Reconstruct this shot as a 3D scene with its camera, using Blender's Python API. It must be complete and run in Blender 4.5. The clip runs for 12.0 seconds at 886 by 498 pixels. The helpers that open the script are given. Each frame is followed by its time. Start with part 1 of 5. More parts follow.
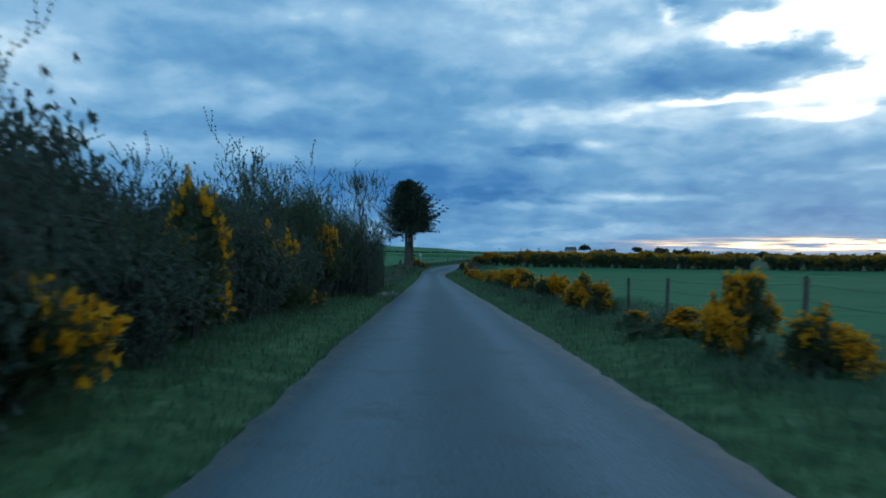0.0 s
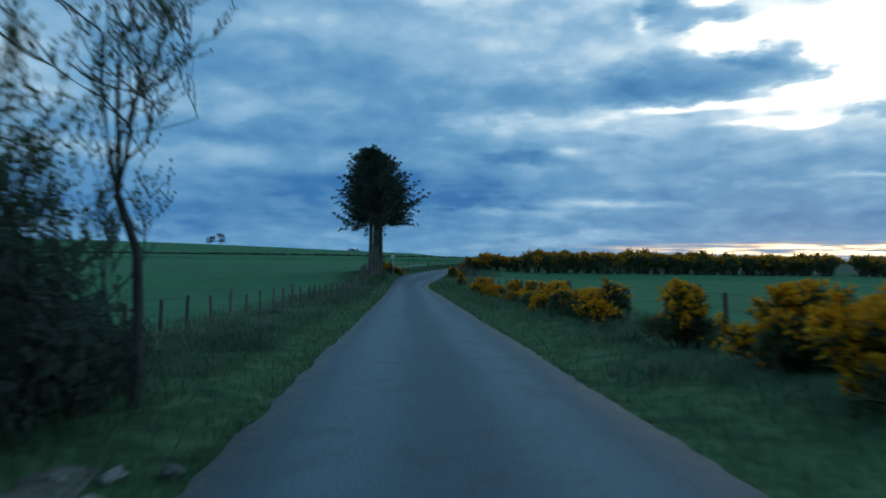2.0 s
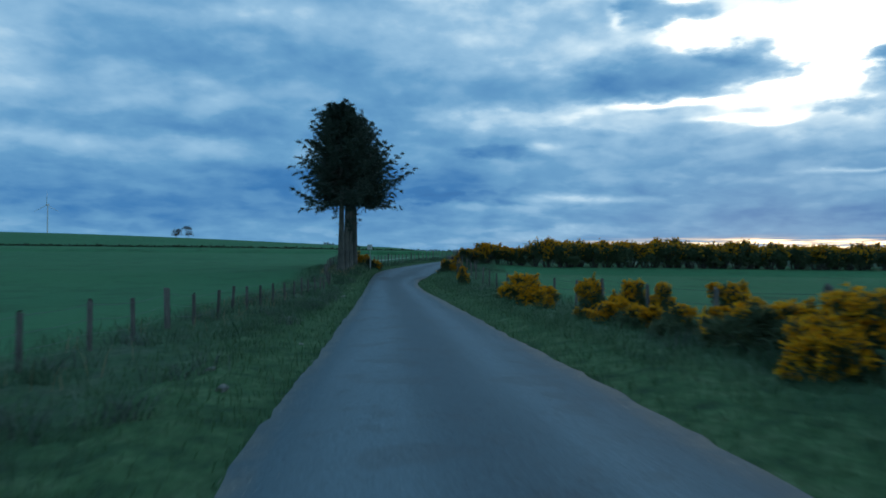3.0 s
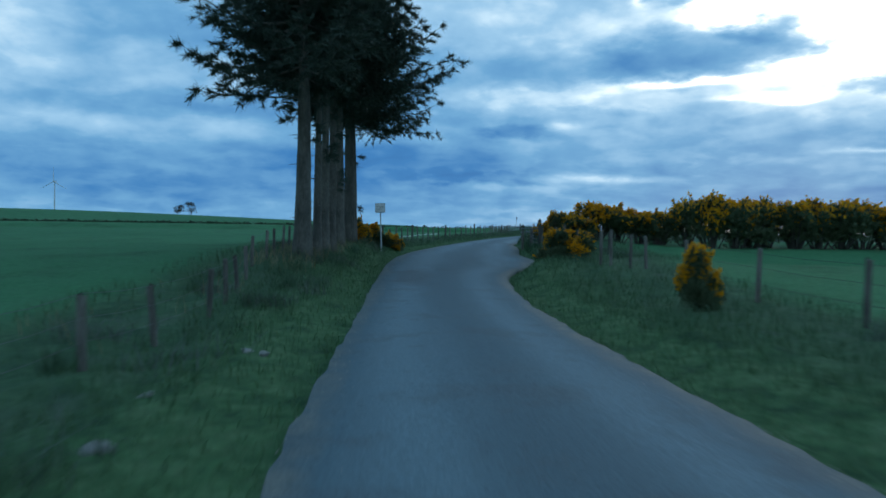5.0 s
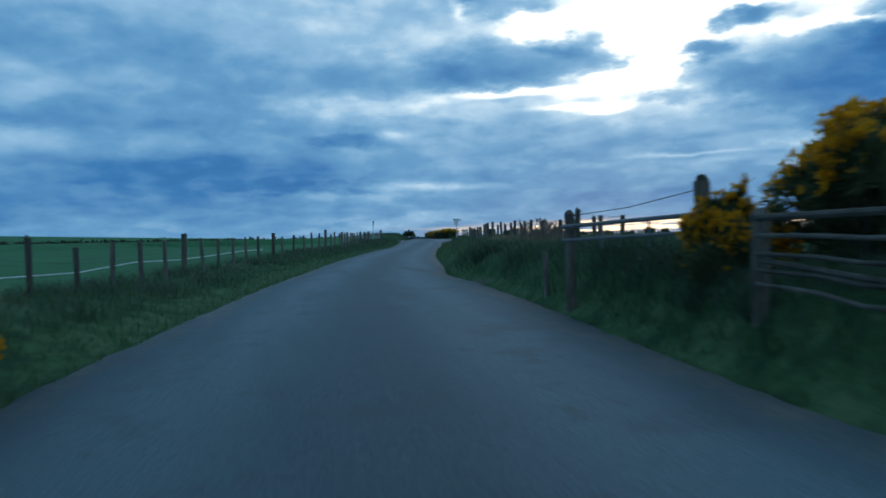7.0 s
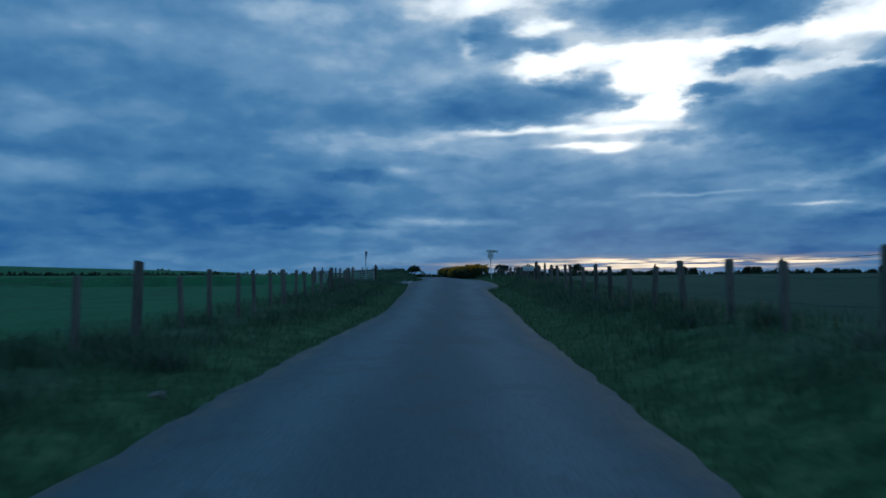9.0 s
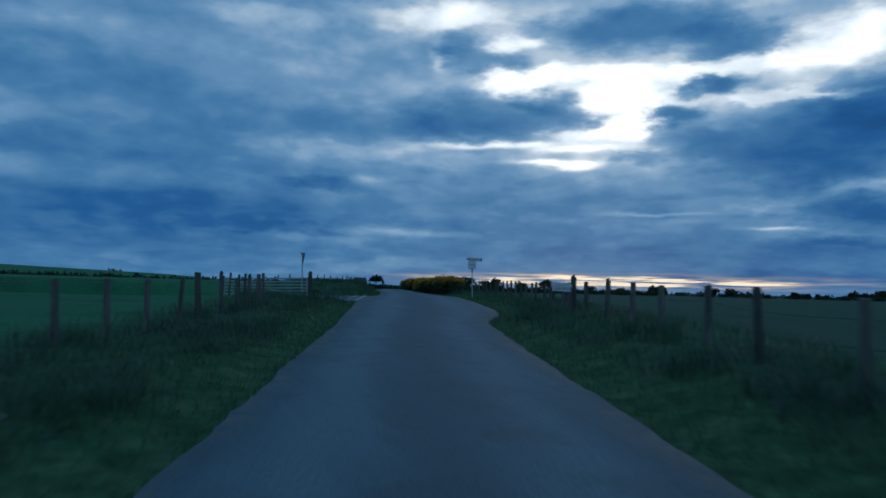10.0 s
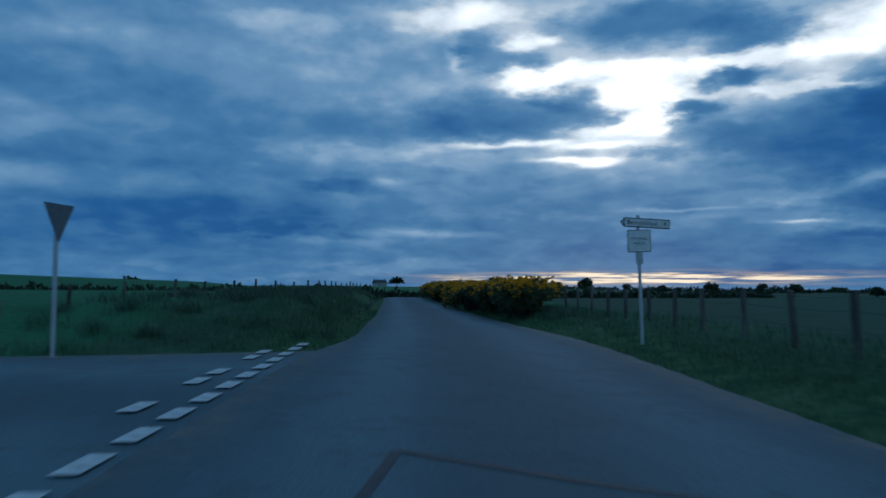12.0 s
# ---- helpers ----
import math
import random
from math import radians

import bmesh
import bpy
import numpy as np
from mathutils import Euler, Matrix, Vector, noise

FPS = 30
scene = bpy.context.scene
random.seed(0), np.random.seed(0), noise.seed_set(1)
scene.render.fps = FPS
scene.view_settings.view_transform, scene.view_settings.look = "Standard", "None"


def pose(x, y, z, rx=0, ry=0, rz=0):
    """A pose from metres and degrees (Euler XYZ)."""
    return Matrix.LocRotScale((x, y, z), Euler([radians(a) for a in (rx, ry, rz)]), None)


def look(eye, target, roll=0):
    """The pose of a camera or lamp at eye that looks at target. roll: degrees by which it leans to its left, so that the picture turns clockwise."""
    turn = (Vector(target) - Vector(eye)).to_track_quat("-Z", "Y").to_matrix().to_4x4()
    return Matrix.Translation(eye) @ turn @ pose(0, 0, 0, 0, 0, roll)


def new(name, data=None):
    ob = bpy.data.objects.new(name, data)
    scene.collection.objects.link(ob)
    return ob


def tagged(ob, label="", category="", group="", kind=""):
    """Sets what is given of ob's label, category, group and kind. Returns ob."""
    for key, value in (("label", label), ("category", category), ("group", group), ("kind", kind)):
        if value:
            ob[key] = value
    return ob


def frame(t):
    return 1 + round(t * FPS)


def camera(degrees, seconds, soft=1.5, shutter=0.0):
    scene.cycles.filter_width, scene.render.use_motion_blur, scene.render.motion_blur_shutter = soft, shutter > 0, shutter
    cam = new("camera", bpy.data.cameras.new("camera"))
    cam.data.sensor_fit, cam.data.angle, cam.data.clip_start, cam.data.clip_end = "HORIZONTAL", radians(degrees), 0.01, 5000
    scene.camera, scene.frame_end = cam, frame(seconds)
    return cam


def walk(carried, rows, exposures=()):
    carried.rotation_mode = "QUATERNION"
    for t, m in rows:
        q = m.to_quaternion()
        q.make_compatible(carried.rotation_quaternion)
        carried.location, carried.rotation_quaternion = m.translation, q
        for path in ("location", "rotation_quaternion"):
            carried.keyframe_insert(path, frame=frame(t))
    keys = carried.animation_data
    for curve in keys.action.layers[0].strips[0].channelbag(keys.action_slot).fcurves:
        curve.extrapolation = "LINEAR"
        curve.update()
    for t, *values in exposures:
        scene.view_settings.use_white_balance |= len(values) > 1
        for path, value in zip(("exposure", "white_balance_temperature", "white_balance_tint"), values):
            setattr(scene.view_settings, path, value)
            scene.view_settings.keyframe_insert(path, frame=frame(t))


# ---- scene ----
# A single-track country road at dusk: hedge, gorse, spruces, fences and a junction.

# ---- camera and walk ----
cam = camera(64.9, 12.0, soft=1.7, shutter=0.22)
PATH = [
    (0.0, pose(0.00, 0.00, 1.300, 90.36, -0.47, -0.91)),
    (0.5, pose(0.00, 7.55, 1.204, 88.78, 0.20, -0.20)),
    (0.8, pose(-0.02, 12.08, 1.132, 89.87, 0.27, -1.93)),
    (1.0, pose(-0.05, 15.09, 1.075, 90.54, -0.44, -5.90)),
    (1.5, pose(-0.05, 22.65, 0.900, 92.08, 0.10, -4.35)),
    (2.0, pose(-0.11, 30.25, 0.713, 90.88, -0.39, -2.92)),
    (2.5, pose(-0.19, 37.88, 0.541, 89.59, -0.80, -2.54)),
    (2.8, pose(-0.36, 42.55, 0.444, 89.42, -0.71, -4.77)),
    (3.0, pose(-0.48, 45.68, 0.378, 90.45, -0.38, -4.84)),
    (5.0, pose(-0.76, 76.78, -0.234, 88.82, -0.57, -3.40)),
    (5.2, pose(-0.72, 79.85, -0.265, 90.31, -0.76, -7.21)),
    (5.5, pose(-0.62, 84.43, -0.287, 93.46, -0.42, -10.19)),
    (6.0, pose(-0.25, 91.90, -0.244, 92.88, 0.12, -10.91)),
    (6.2, pose(-0.04, 94.83, -0.210, 91.21, 2.55, -7.25)),
    (6.5, pose(0.38, 99.21, -0.144, 90.09, 1.48, -6.09)),
    (7.0, pose(1.38, 106.61, -0.019, 89.39, 1.77, -16.83)),
    (7.2, pose(1.85, 109.58, 0.036, 89.98, 1.35, -15.84)),
    (7.5, pose(2.68, 114.05, 0.123, 90.95, 1.72, -14.61)),
    (9.5, pose(10.51, 144.09, 0.722, 92.80, -0.52, -18.91)),
    (9.7, pose(11.37, 147.11, 0.775, 92.94, -1.05, -20.40)),
    (10.0, pose(12.68, 151.65, 0.850, 93.26, -1.21, -19.50)),
    (10.5, pose(14.79, 159.28, 0.973, 92.49, -0.88, -19.31)),
    (11.0, pose(17.05, 166.83, 1.113, 92.34, -1.11, -19.04)),
    (11.5, pose(19.23, 174.38, 1.275, 93.14, 0.62, -21.33)),
    (11.6, pose(19.70, 175.89, 1.309, 93.06, 0.78, -20.21)),
    (12.0, pose(21.54, 181.94, 1.441, 93.28, -0.05, -17.72)),
]
EXPOSURES = [(0.0, 0.10, 6900, 10), (1.4, 0.08, 6900, 10), (2.0, -0.06, 6950, 10), (3.0, 0.04, 6950, 10), (5.0, 0.25, 7000, 10), (5.5, 0.17, 6950, 10), (6.2, -0.18, 6800, 10), (7.2, 0.02, 6800, 10), (7.6, -0.08, 6600, 10), (9.3, -0.84, 5800, 10), (12.0, -0.88, 5750, 10)]
walk(cam, PATH, EXPOSURES)

# ---- world: broken evening cloud, sunset on the horizon ----
def nd(tree, kind, **kw):
    n = tree.nodes.new(kind)
    for k, v in kw.items():
        if k == "operation":
            n.operation = v
        elif k == "blend_type":
            n.blend_type = v
        elif k == "data_type":
            n.data_type = v
    return n


def put(tree, a, b):
    tree.links.new(a, b)


def mth(tree, op, a, b=None, c=None, clamp=False):
    n = nd(tree, "ShaderNodeMath", operation=op)
    n.use_clamp = clamp
    for i, v in enumerate((a, b, c)):
        if v is None:
            continue
        if isinstance(v, (int, float)):
            n.inputs[i].default_value = v
        else:
            put(tree, v, n.inputs[i])
    return n.outputs[0]


def vmth(tree, op, a, b=None):
    n = nd(tree, "ShaderNodeVectorMath", operation=op)
    for i, v in enumerate((a, b)):
        if v is None:
            continue
        if isinstance(v, tuple):
            n.inputs[i].default_value = v
        else:
            put(tree, v, n.inputs[i])
    return n.outputs["Value"] if op == "DOT_PRODUCT" else n.outputs[0]


def ramp(tree, fac, stops, ease="LINEAR"):
    n = tree.nodes.new("ShaderNodeValToRGB")
    n.color_ramp.interpolation = ease
    els = n.color_ramp.elements
    while len(els) < len(stops):
        els.new(0.5)
    for e, (p, c) in zip(els, stops):
        e.position, e.color = p, (*c, 1)
    put(tree, fac, n.inputs[0])
    return n.outputs[0]


def noise_tex(tree, vec, scale, detail=4, rough=0.55, dist=0.0):
    n = tree.nodes.new("ShaderNodeTexNoise")
    n.inputs["Scale"].default_value, n.inputs["Detail"].default_value = scale, detail
    n.inputs["Roughness"].default_value, n.inputs["Distortion"].default_value = rough, dist
    if vec is not None:
        put(tree, vec, n.inputs["Vector"])
    return n


def mix_col(tree, fac, a, b, blend="MIX"):
    n = nd(tree, "ShaderNodeMix", data_type="RGBA", blend_type=blend)
    for sock, v in ((n.inputs[0], fac), (n.inputs[6], a), (n.inputs[7], b)):
        if isinstance(v, (int, float)):
            sock.default_value = v
        elif isinstance(v, tuple):
            sock.default_value = (*v, 1)
        else:
            put(tree, v, sock)
    return n.outputs[2]


# azimuth to the right of north and height (degrees), half sizes, and how much lighter or darker: the gaps in the cloud
GAPS = [
    (19.1, 21.8, 5.7, 0.90, 0.22), (8.0, 18.0, 9.0, 3.5, 0.08), (24.8, 19.7, 1.9, 0.59, 0.22), (4.7, 20.9, 4.9, 0.80, 0.12), (25.6, 16.7, 2.6, 0.95, 0.30), (33.5, 15.6, 3.3, 1.03, 0.34),
    (34.1, 13.4, 1.8, 0.78, 0.36), (30.4, 17.5, 4.1, 0.43, 0.18), (41.3, 17.1, 6.3, 0.57, 0.22), (49.8, 17.9, 3.5, 1.65, 0.26), (44.5, 14.8, 2.7, 0.41, 0.16),
    (49.1, 14.5, 2.1, 0.27, 0.26), (52.3, 18.8, 2.0, 1.45, 0.14), (33.2, 10.7, 4.8, 1.77, 0.10), (31.3, 12.4, 3.6, 0.62, 0.18), (13.7, 10.8, 8.9, 0.99, 0.12),
    (45.3, 6.8, 3.0, 0.50, 0.15), (50.8, 7.8, 3.4, 0.56, 0.14), (13.0, 1.8, 4.1, 0.41, 0.12), (47.2, 4.3, 3.3, 0.29, 0.10),
]
# thin lit streaks and pale veils
STREAKS = [
    (24.9, 11.8, 2.8, 0.20, 0.30), (20.9, 11.7, 1.9, 0.18, 0.20), (29.8, 11.4, 2.7, 0.22, 0.26), (28.4, 10.4, 2.5, 0.18, 0.28), (30.7, 10.1, 1.3, 0.27, 0.30),
    (13.9, 4.6, 3.7, 0.28, 0.15), (17.6, 4.4, 2.8, 0.23, 0.10), (13.1, 8.7, 1.2, 0.36, 0.14), (44.9, 4.9, 1.5, 0.13, 0.22), (36.3, 6.2, 3.0, 0.13, 0.18),
    (18.7, 18.6, 0.5, 0.94, 0.16), (-29.3, 14.5, 3.9, 1.48, 0.16), (-26.5, 11.8, 5.3, 1.01, 0.10), (-20.0, 8.2, 8.4, 0.67, 0.09), (-10.7, 12.4, 5.9, 1.12, 0.07),
    (-6.3, 18.4, 5.1, 0.74, 0.10), (38.4, 5.6, 2.5, 0.18, 0.08), (10.2, 3.8, 5.0, 0.32, 0.07),
]
# the darker masses
MASSES = [
    (4.1, 16.6, 12.7, 1.58, -0.02), (10.0, 13.3, 12.1, 1.32, -0.08), (22.1, 13.8, 5.6, 1.69, -0.20), (27.4, 15.4, 2.2, 0.87, -0.20), (22.7, 18.6, 3.1, 1.11, -0.18),
    (34.9, 20.5, 6.4, 1.46, -0.28), (42.1, 18.9, 3.2, 1.27, -0.24), (47.2, 10.9, 6.3, 2.51, -0.26), (51.2, 13.5, 3.0, 1.92, -0.20), (38.4, 11.8, 2.5, 1.03, -0.14),
    (37.3, 13.9, 2.0, 0.68, -0.30), (40.6, 15.7, 1.9, 0.46, -0.26), (29.9, 14.2, 1.5, 0.96, -0.12), (9.0, 8.3, 2.7, 0.45, -0.13), (-1.0, 5.9, 9.8, 1.46, -0.13),
    (6.2, 4.7, 4.9, 0.45, -0.10), (50.2, 6.1, 3.1, 0.88, -0.17), (32.2, 15.4, 2.2, 0.35, -0.10), (35.4, 10.6, 1.7, 0.35, -0.12),
]
# and long flat banks
BANKS = [
    (37.1, 3.2, 10.4, 0.71, -0.10), (46.4, 1.3, 9.0, 0.50, -0.12), (23.6, 5.0, 5.1, 0.46, -0.08), (29.1, 7.0, 6.3, 0.64, -0.08), (50.8, 3.8, 3.0, 0.32, -0.10),
    (16.1, 9.6, 4.2, 0.55, -0.06), (25.0, 8.6, 5.5, 0.55, -0.05), (-12.5, 14.8, 9.9, 1.00, -0.09), (-9.8, 9.6, 10.5, 0.79, -0.10), (-26.5, 5.4, 6.5, 0.81, -0.10),
    (-15.8, 3.6, 12.5, 0.79, -0.10), (-4.7, 6.0, 6.0, 0.73, -0.06), (-5.1, 11.5, 6.4, 1.06, -0.05), (13.6, 18.6, 2.8, 1.18, -0.10), (20.6, 19.7, 1.9, 0.76, -0.12),
]


def make_world():
    w = bpy.data.worlds.new("evening_sky")
    scene.world = w
    w.use_nodes = True
    t = w.node_tree
    t.nodes.clear()
    co = t.nodes.new("ShaderNodeTexCoord").outputs["Generated"]
    sep = t.nodes.new("ShaderNodeSeparateXYZ")
    put(t, co, sep.inputs[0])
    x, y, z = sep.outputs
    az = mth(t, "MULTIPLY", mth(t, "ARCTAN2", x, y), 180 / math.pi)
    el = mth(t, "MULTIPLY", mth(t, "ARCSINE", z), 180 / math.pi)
    # billows on a level deck, which crowd together towards the horizon
    low = mth(t, "ADD", mth(t, "MAXIMUM", z, 0.0), 0.22)
    deck = t.nodes.new("ShaderNodeCombineXYZ")
    put(t, mth(t, "DIVIDE", x, low), deck.inputs[0])
    put(t, mth(t, "DIVIDE", y, low), deck.inputs[1])
    flat = vmth(t, "MULTIPLY", co, (1.0, 1.0, 2.6))
    big = noise_tex(t, deck.outputs[0], 1.5, 3, 0.5, 0.3)
    fine = noise_tex(t, deck.outputs[0], 5.0, 5, 0.5, 0.25)
    crisp = noise_tex(t, vmth(t, "MULTIPLY", co, (1.0, 1.0, 1.7)), 24.0, 4, 0.5, 0.0)
    # heaped cells with soft undersides
    heaps = t.nodes.new("ShaderNodeTexVoronoi")
    heaps.feature = "SMOOTH_F1"
    heaps.inputs["Scale"].default_value, heaps.inputs["Smoothness"].default_value = 11.0, 0.5
    swirl = noise_tex(t, vmth(t, "MULTIPLY", co, (1.0, 1.0, 2.0)), 9.0, 4, 0.55, 0.0)
    put(t, vmth(t, "ADD", vmth(t, "MULTIPLY", co, (1.0, 1.0, 2.3)), vmth(t, "MULTIPLY", swirl.outputs["Color"], (0.16, 0.16, 0.16))), heaps.inputs["Vector"])
    ragged = noise_tex(t, flat, 15.0, 5, 0.55, 0.0)
    c = t.nodes.new("ShaderNodeCombineXYZ")
    put(t, az, c.inputs[0])
    put(t, el, c.inputs[1])
    warp = vmth(t, "MULTIPLY", vmth(t, "SUBTRACT", ragged.outputs["Color"], (0.5, 0.5, 0.5)), (6.5, 2.6, 0.0))
    pos = vmth(t, "ADD", c.outputs[0], warp)
    wisp = vmth(t, "ADD", c.outputs[0], vmth(t, "MULTIPLY", warp, (0.55, 0.32, 0.0)))
    total = None
    # gaps and masses have edges, banks and streaks fade away
    for place, blobs, gain, edge in ((pos, GAPS, 0.80, 1.5), (pos, MASSES, 1.0, 1.8), (pos, BANKS, 1.0, 1.1), (wisp, STREAKS, 0.85, 1.1)):
        for a, e, sa, se, amp in blobs:
            d = vmth(t, "MULTIPLY", vmth(t, "SUBTRACT", place, (a, e, 0.0)), (0.92 / sa, 0.92 / se, 0.0))
            g = mth(t, "POWER", 2.718, mth(t, "MULTIPLY", mth(t, "POWER", vmth(t, "DOT_PRODUCT", d, d), edge), -0.7))
            total = mth(t, "MULTIPLY_ADD", g, amp * gain, total if total is not None else 0.0)
    v = mth(t, "MULTIPLY_ADD", mth(t, "SUBTRACT", big.outputs["Fac"], 0.5), 0.12, mth(t, "MULTIPLY_ADD", total, 1.25, 0.462))
    billow = ramp(t, fine.outputs["Fac"], [(0.36, (0, 0, 0)), (0.64, (1, 1, 1))], "EASE")
    v = mth(t, "MULTIPLY_ADD", mth(t, "SUBTRACT", billow, 0.5), 0.07, v)
    v = mth(t, "MULTIPLY_ADD", mth(t, "SUBTRACT", 0.42, heaps.outputs["Distance"]), 0.11, v)
    v = mth(t, "MULTIPLY_ADD", mth(t, "SUBTRACT", crisp.outputs["Fac"], 0.5), 0.15, v)
    # paler high cloud behind, to the right of the road
    v = mth(t, "MULTIPLY_ADD", mth(t, "POWER", 2.718, mth(t, "ADD", mth(t, "MULTIPLY", mth(t, "POWER", mth(t, "DIVIDE", mth(t, "SUBTRACT", az, 34.0), 22.0), 2.0), -1.0),
                                                         mth(t, "MULTIPLY", mth(t, "POWER", mth(t, "DIVIDE", mth(t, "SUBTRACT", el, 18.0), 9.5), 2.0), -1.0))), 0.31, v)
    # a darker bank low over the horizon
    v = mth(t, "MULTIPLY_ADD", mth(t, "POWER", 2.718, mth(t, "MULTIPLY", mth(t, "POWER", mth(t, "DIVIDE", mth(t, "SUBTRACT", el, 3.0), 5.0), 2.0), -1.0)), -0.06, v)
    # unseen sky overhead, made paler to put more light on the ground
    v = mth(t, "ADD", v, mth(t, "MULTIPLY", mth(t, "SUBTRACT", z, 0.45, clamp=True), 0.10))
    # added fill: unseen low eastern sky behind, paler to light faces towards the camera
    v = mth(t, "ADD", v, mth(t, "MULTIPLY", mth(t, "MULTIPLY", mth(t, "SUBTRACT", -0.1, y, clamp=True), mth(t, "SUBTRACT", 0.75, z, clamp=True)), 0.30))
    cloud = ramp(t, v, [(0.0, (0.020, 0.115, 0.335)), (0.22, (0.037, 0.186, 0.465)), (0.42, (0.122, 0.335, 0.605)), (0.56, (0.265, 0.500, 0.755)),
                        (0.66, (0.50, 0.72, 0.92)), (0.76, (0.98, 1.10, 1.16)), (0.90, (1.75, 1.80, 1.76)), (1.0, (2.5, 2.5, 2.35))])
    # the last light in a strip just over the horizon
    strip_e = mth(t, "POWER", 2.718, mth(t, "MULTIPLY", mth(t, "POWER", mth(t, "DIVIDE", mth(t, "SUBTRACT", el, 0.85), 0.45), 2.0), -1.0))
    strip_a = mth(t, "POWER", 2.718, mth(t, "MULTIPLY", mth(t, "POWER", mth(t, "DIVIDE", mth(t, "SUBTRACT", az, 33.0), 13.0), 2.0), -1.0))
    streaks = t.nodes.new("ShaderNodeCombineXYZ")
    put(t, mth(t, "MULTIPLY", az, 0.12), streaks.inputs[0])
    put(t, mth(t, "MULTIPLY", el, 2.6), streaks.inputs[1])
    sn = noise_tex(t, streaks.outputs[0], 1.6, 5, 0.6)
    sm = mth(t, "MULTIPLY", mth(t, "MULTIPLY", strip_e, strip_a), mth(t, "MULTIPLY", mth(t, "SUBTRACT", sn.outputs["Fac"], 0.38, clamp=True), 9.5), clamp=True)
    glow = ramp(t, sm, [(0.0, (0.42, 0.42, 0.48)), (0.5, (1.05, 0.80, 0.54)), (1.0, (2.0, 1.6, 1.1))])
    col = mix_col(t, sm, cloud, glow)
    sky = t.nodes.new("ShaderNodeTexSky")
    sky.sky_type, sky.sun_disc = "NISHITA", False
    sky.sun_elevation, sky.sun_rotation = radians(4.0), radians(31.0)
    col = mix_col(t, 0.0012, col, sky.outputs[0], "ADD")
    bg = t.nodes.new("ShaderNodeBackground")
    put(t, col, bg.inputs[0])
    bg.inputs[1].default_value = 1.0
    out = t.nodes.new("ShaderNodeOutputWorld")
    put(t, bg.outputs[0], out.inputs[0])


make_world()
sun = new("low_sun", bpy.data.lights.new("low_sun", "SUN"))
sun.data.energy, sun.data.angle, sun.data.color = 0.08, radians(20), (1.0, 0.86, 0.72)
sun.matrix_world = look((60, 100, 40), (0, 0, 0))

# ---- materials ----
def material(name, base, second, scale=2.0, fine=30.0, rough=0.9, bump=0.3, metal=0.0, mixing=(0.35, 0.65), vary=0.0, stretch=(1, 1, 1), spec=0.3):
    """Two colours mixed by a coarse noise, a fine grain in value and relief, and a change from object to object."""
    m = bpy.data.materials.new(name)
    m.use_nodes = True
    t = m.node_tree
    b = t.nodes["Principled BSDF"]
    co = t.nodes.new("ShaderNodeTexCoord").outputs["Object"]
    if stretch != (1, 1, 1):
        co = vmth(t, "MULTIPLY", co, tuple(float(s) for s in stretch))
    n1 = noise_tex(t, co, scale, 5, 0.6)
    n2 = noise_tex(t, co, fine, 4, 0.65)
    fac = ramp(t, n1.outputs["Fac"], [(mixing[0], (0, 0, 0)), (mixing[1], (1, 1, 1))])
    col = mix_col(t, fac, tuple(base), tuple(second))
    shade = ramp(t, n2.outputs["Fac"], [(0.25, (0.62, 0.62, 0.62)), (0.75, (1.3, 1.3, 1.3))])
    col = mix_col(t, 1.0, col, shade, "MULTIPLY")
    if vary:
        info = t.nodes.new("ShaderNodeObjectInfo")
        v = mth(t, "MULTIPLY_ADD", info.outputs["Random"], vary * 2, 1 - vary)
        col = mix_col(t, 1.0, col, v, "MULTIPLY")
    put(t, col, b.inputs["Base Color"])
    b.inputs["Roughness"].default_value, b.inputs["Metallic"].default_value = rough, metal
    b.inputs["Specular IOR Level"].default_value = spec
    if bump:
        bm_ = t.nodes.new("ShaderNodeBump")
        bm_.inputs["Strength"].default_value, bm_.inputs["Distance"].default_value = bump, 0.02
        put(t, n2.outputs["Fac"], bm_.inputs["Height"])
        put(t, bm_.outputs[0], b.inputs["Normal"])
    return m


def leafy(name, base, second, rough=0.6, spread=0.45, soft=0.25):
    """Blades, leaves and petals: every one its own tint, some light through them."""
    m = bpy.data.materials.new(name)
    m.use_nodes = True
    t = m.node_tree
    b = t.nodes["Principled BSDF"]
    geo = t.nodes.new("ShaderNodeNewGeometry")
    co = t.nodes.new("ShaderNodeTexCoord").outputs["Object"]
    n = noise_tex(t, co, 0.8, 3)
    fac = mth(t, "ADD", mth(t, "MULTIPLY", geo.outputs["Random Per Island"], spread), mth(t, "MULTIPLY", n.outputs["Fac"], 1 - spread), clamp=True)
    col = mix_col(t, fac, tuple(base), tuple(second))
    put(t, col, b.inputs["Base Color"])
    b.inputs["Roughness"].default_value = rough
    b.inputs["Specular IOR Level"].default_value = 0.2
    tr = t.nodes.new("ShaderNodeBsdfTranslucent")
    put(t, col, tr.inputs["Color"])
    mx = t.nodes.new("ShaderNodeMixShader")
    mx.inputs[0].default_value = soft
    out = t.nodes["Material Output"]
    put(t, b.outputs[0], mx.inputs[1])
    put(t, tr.outputs[0], mx.inputs[2])
    put(t, mx.outputs[0], out.inputs[0])
    return m


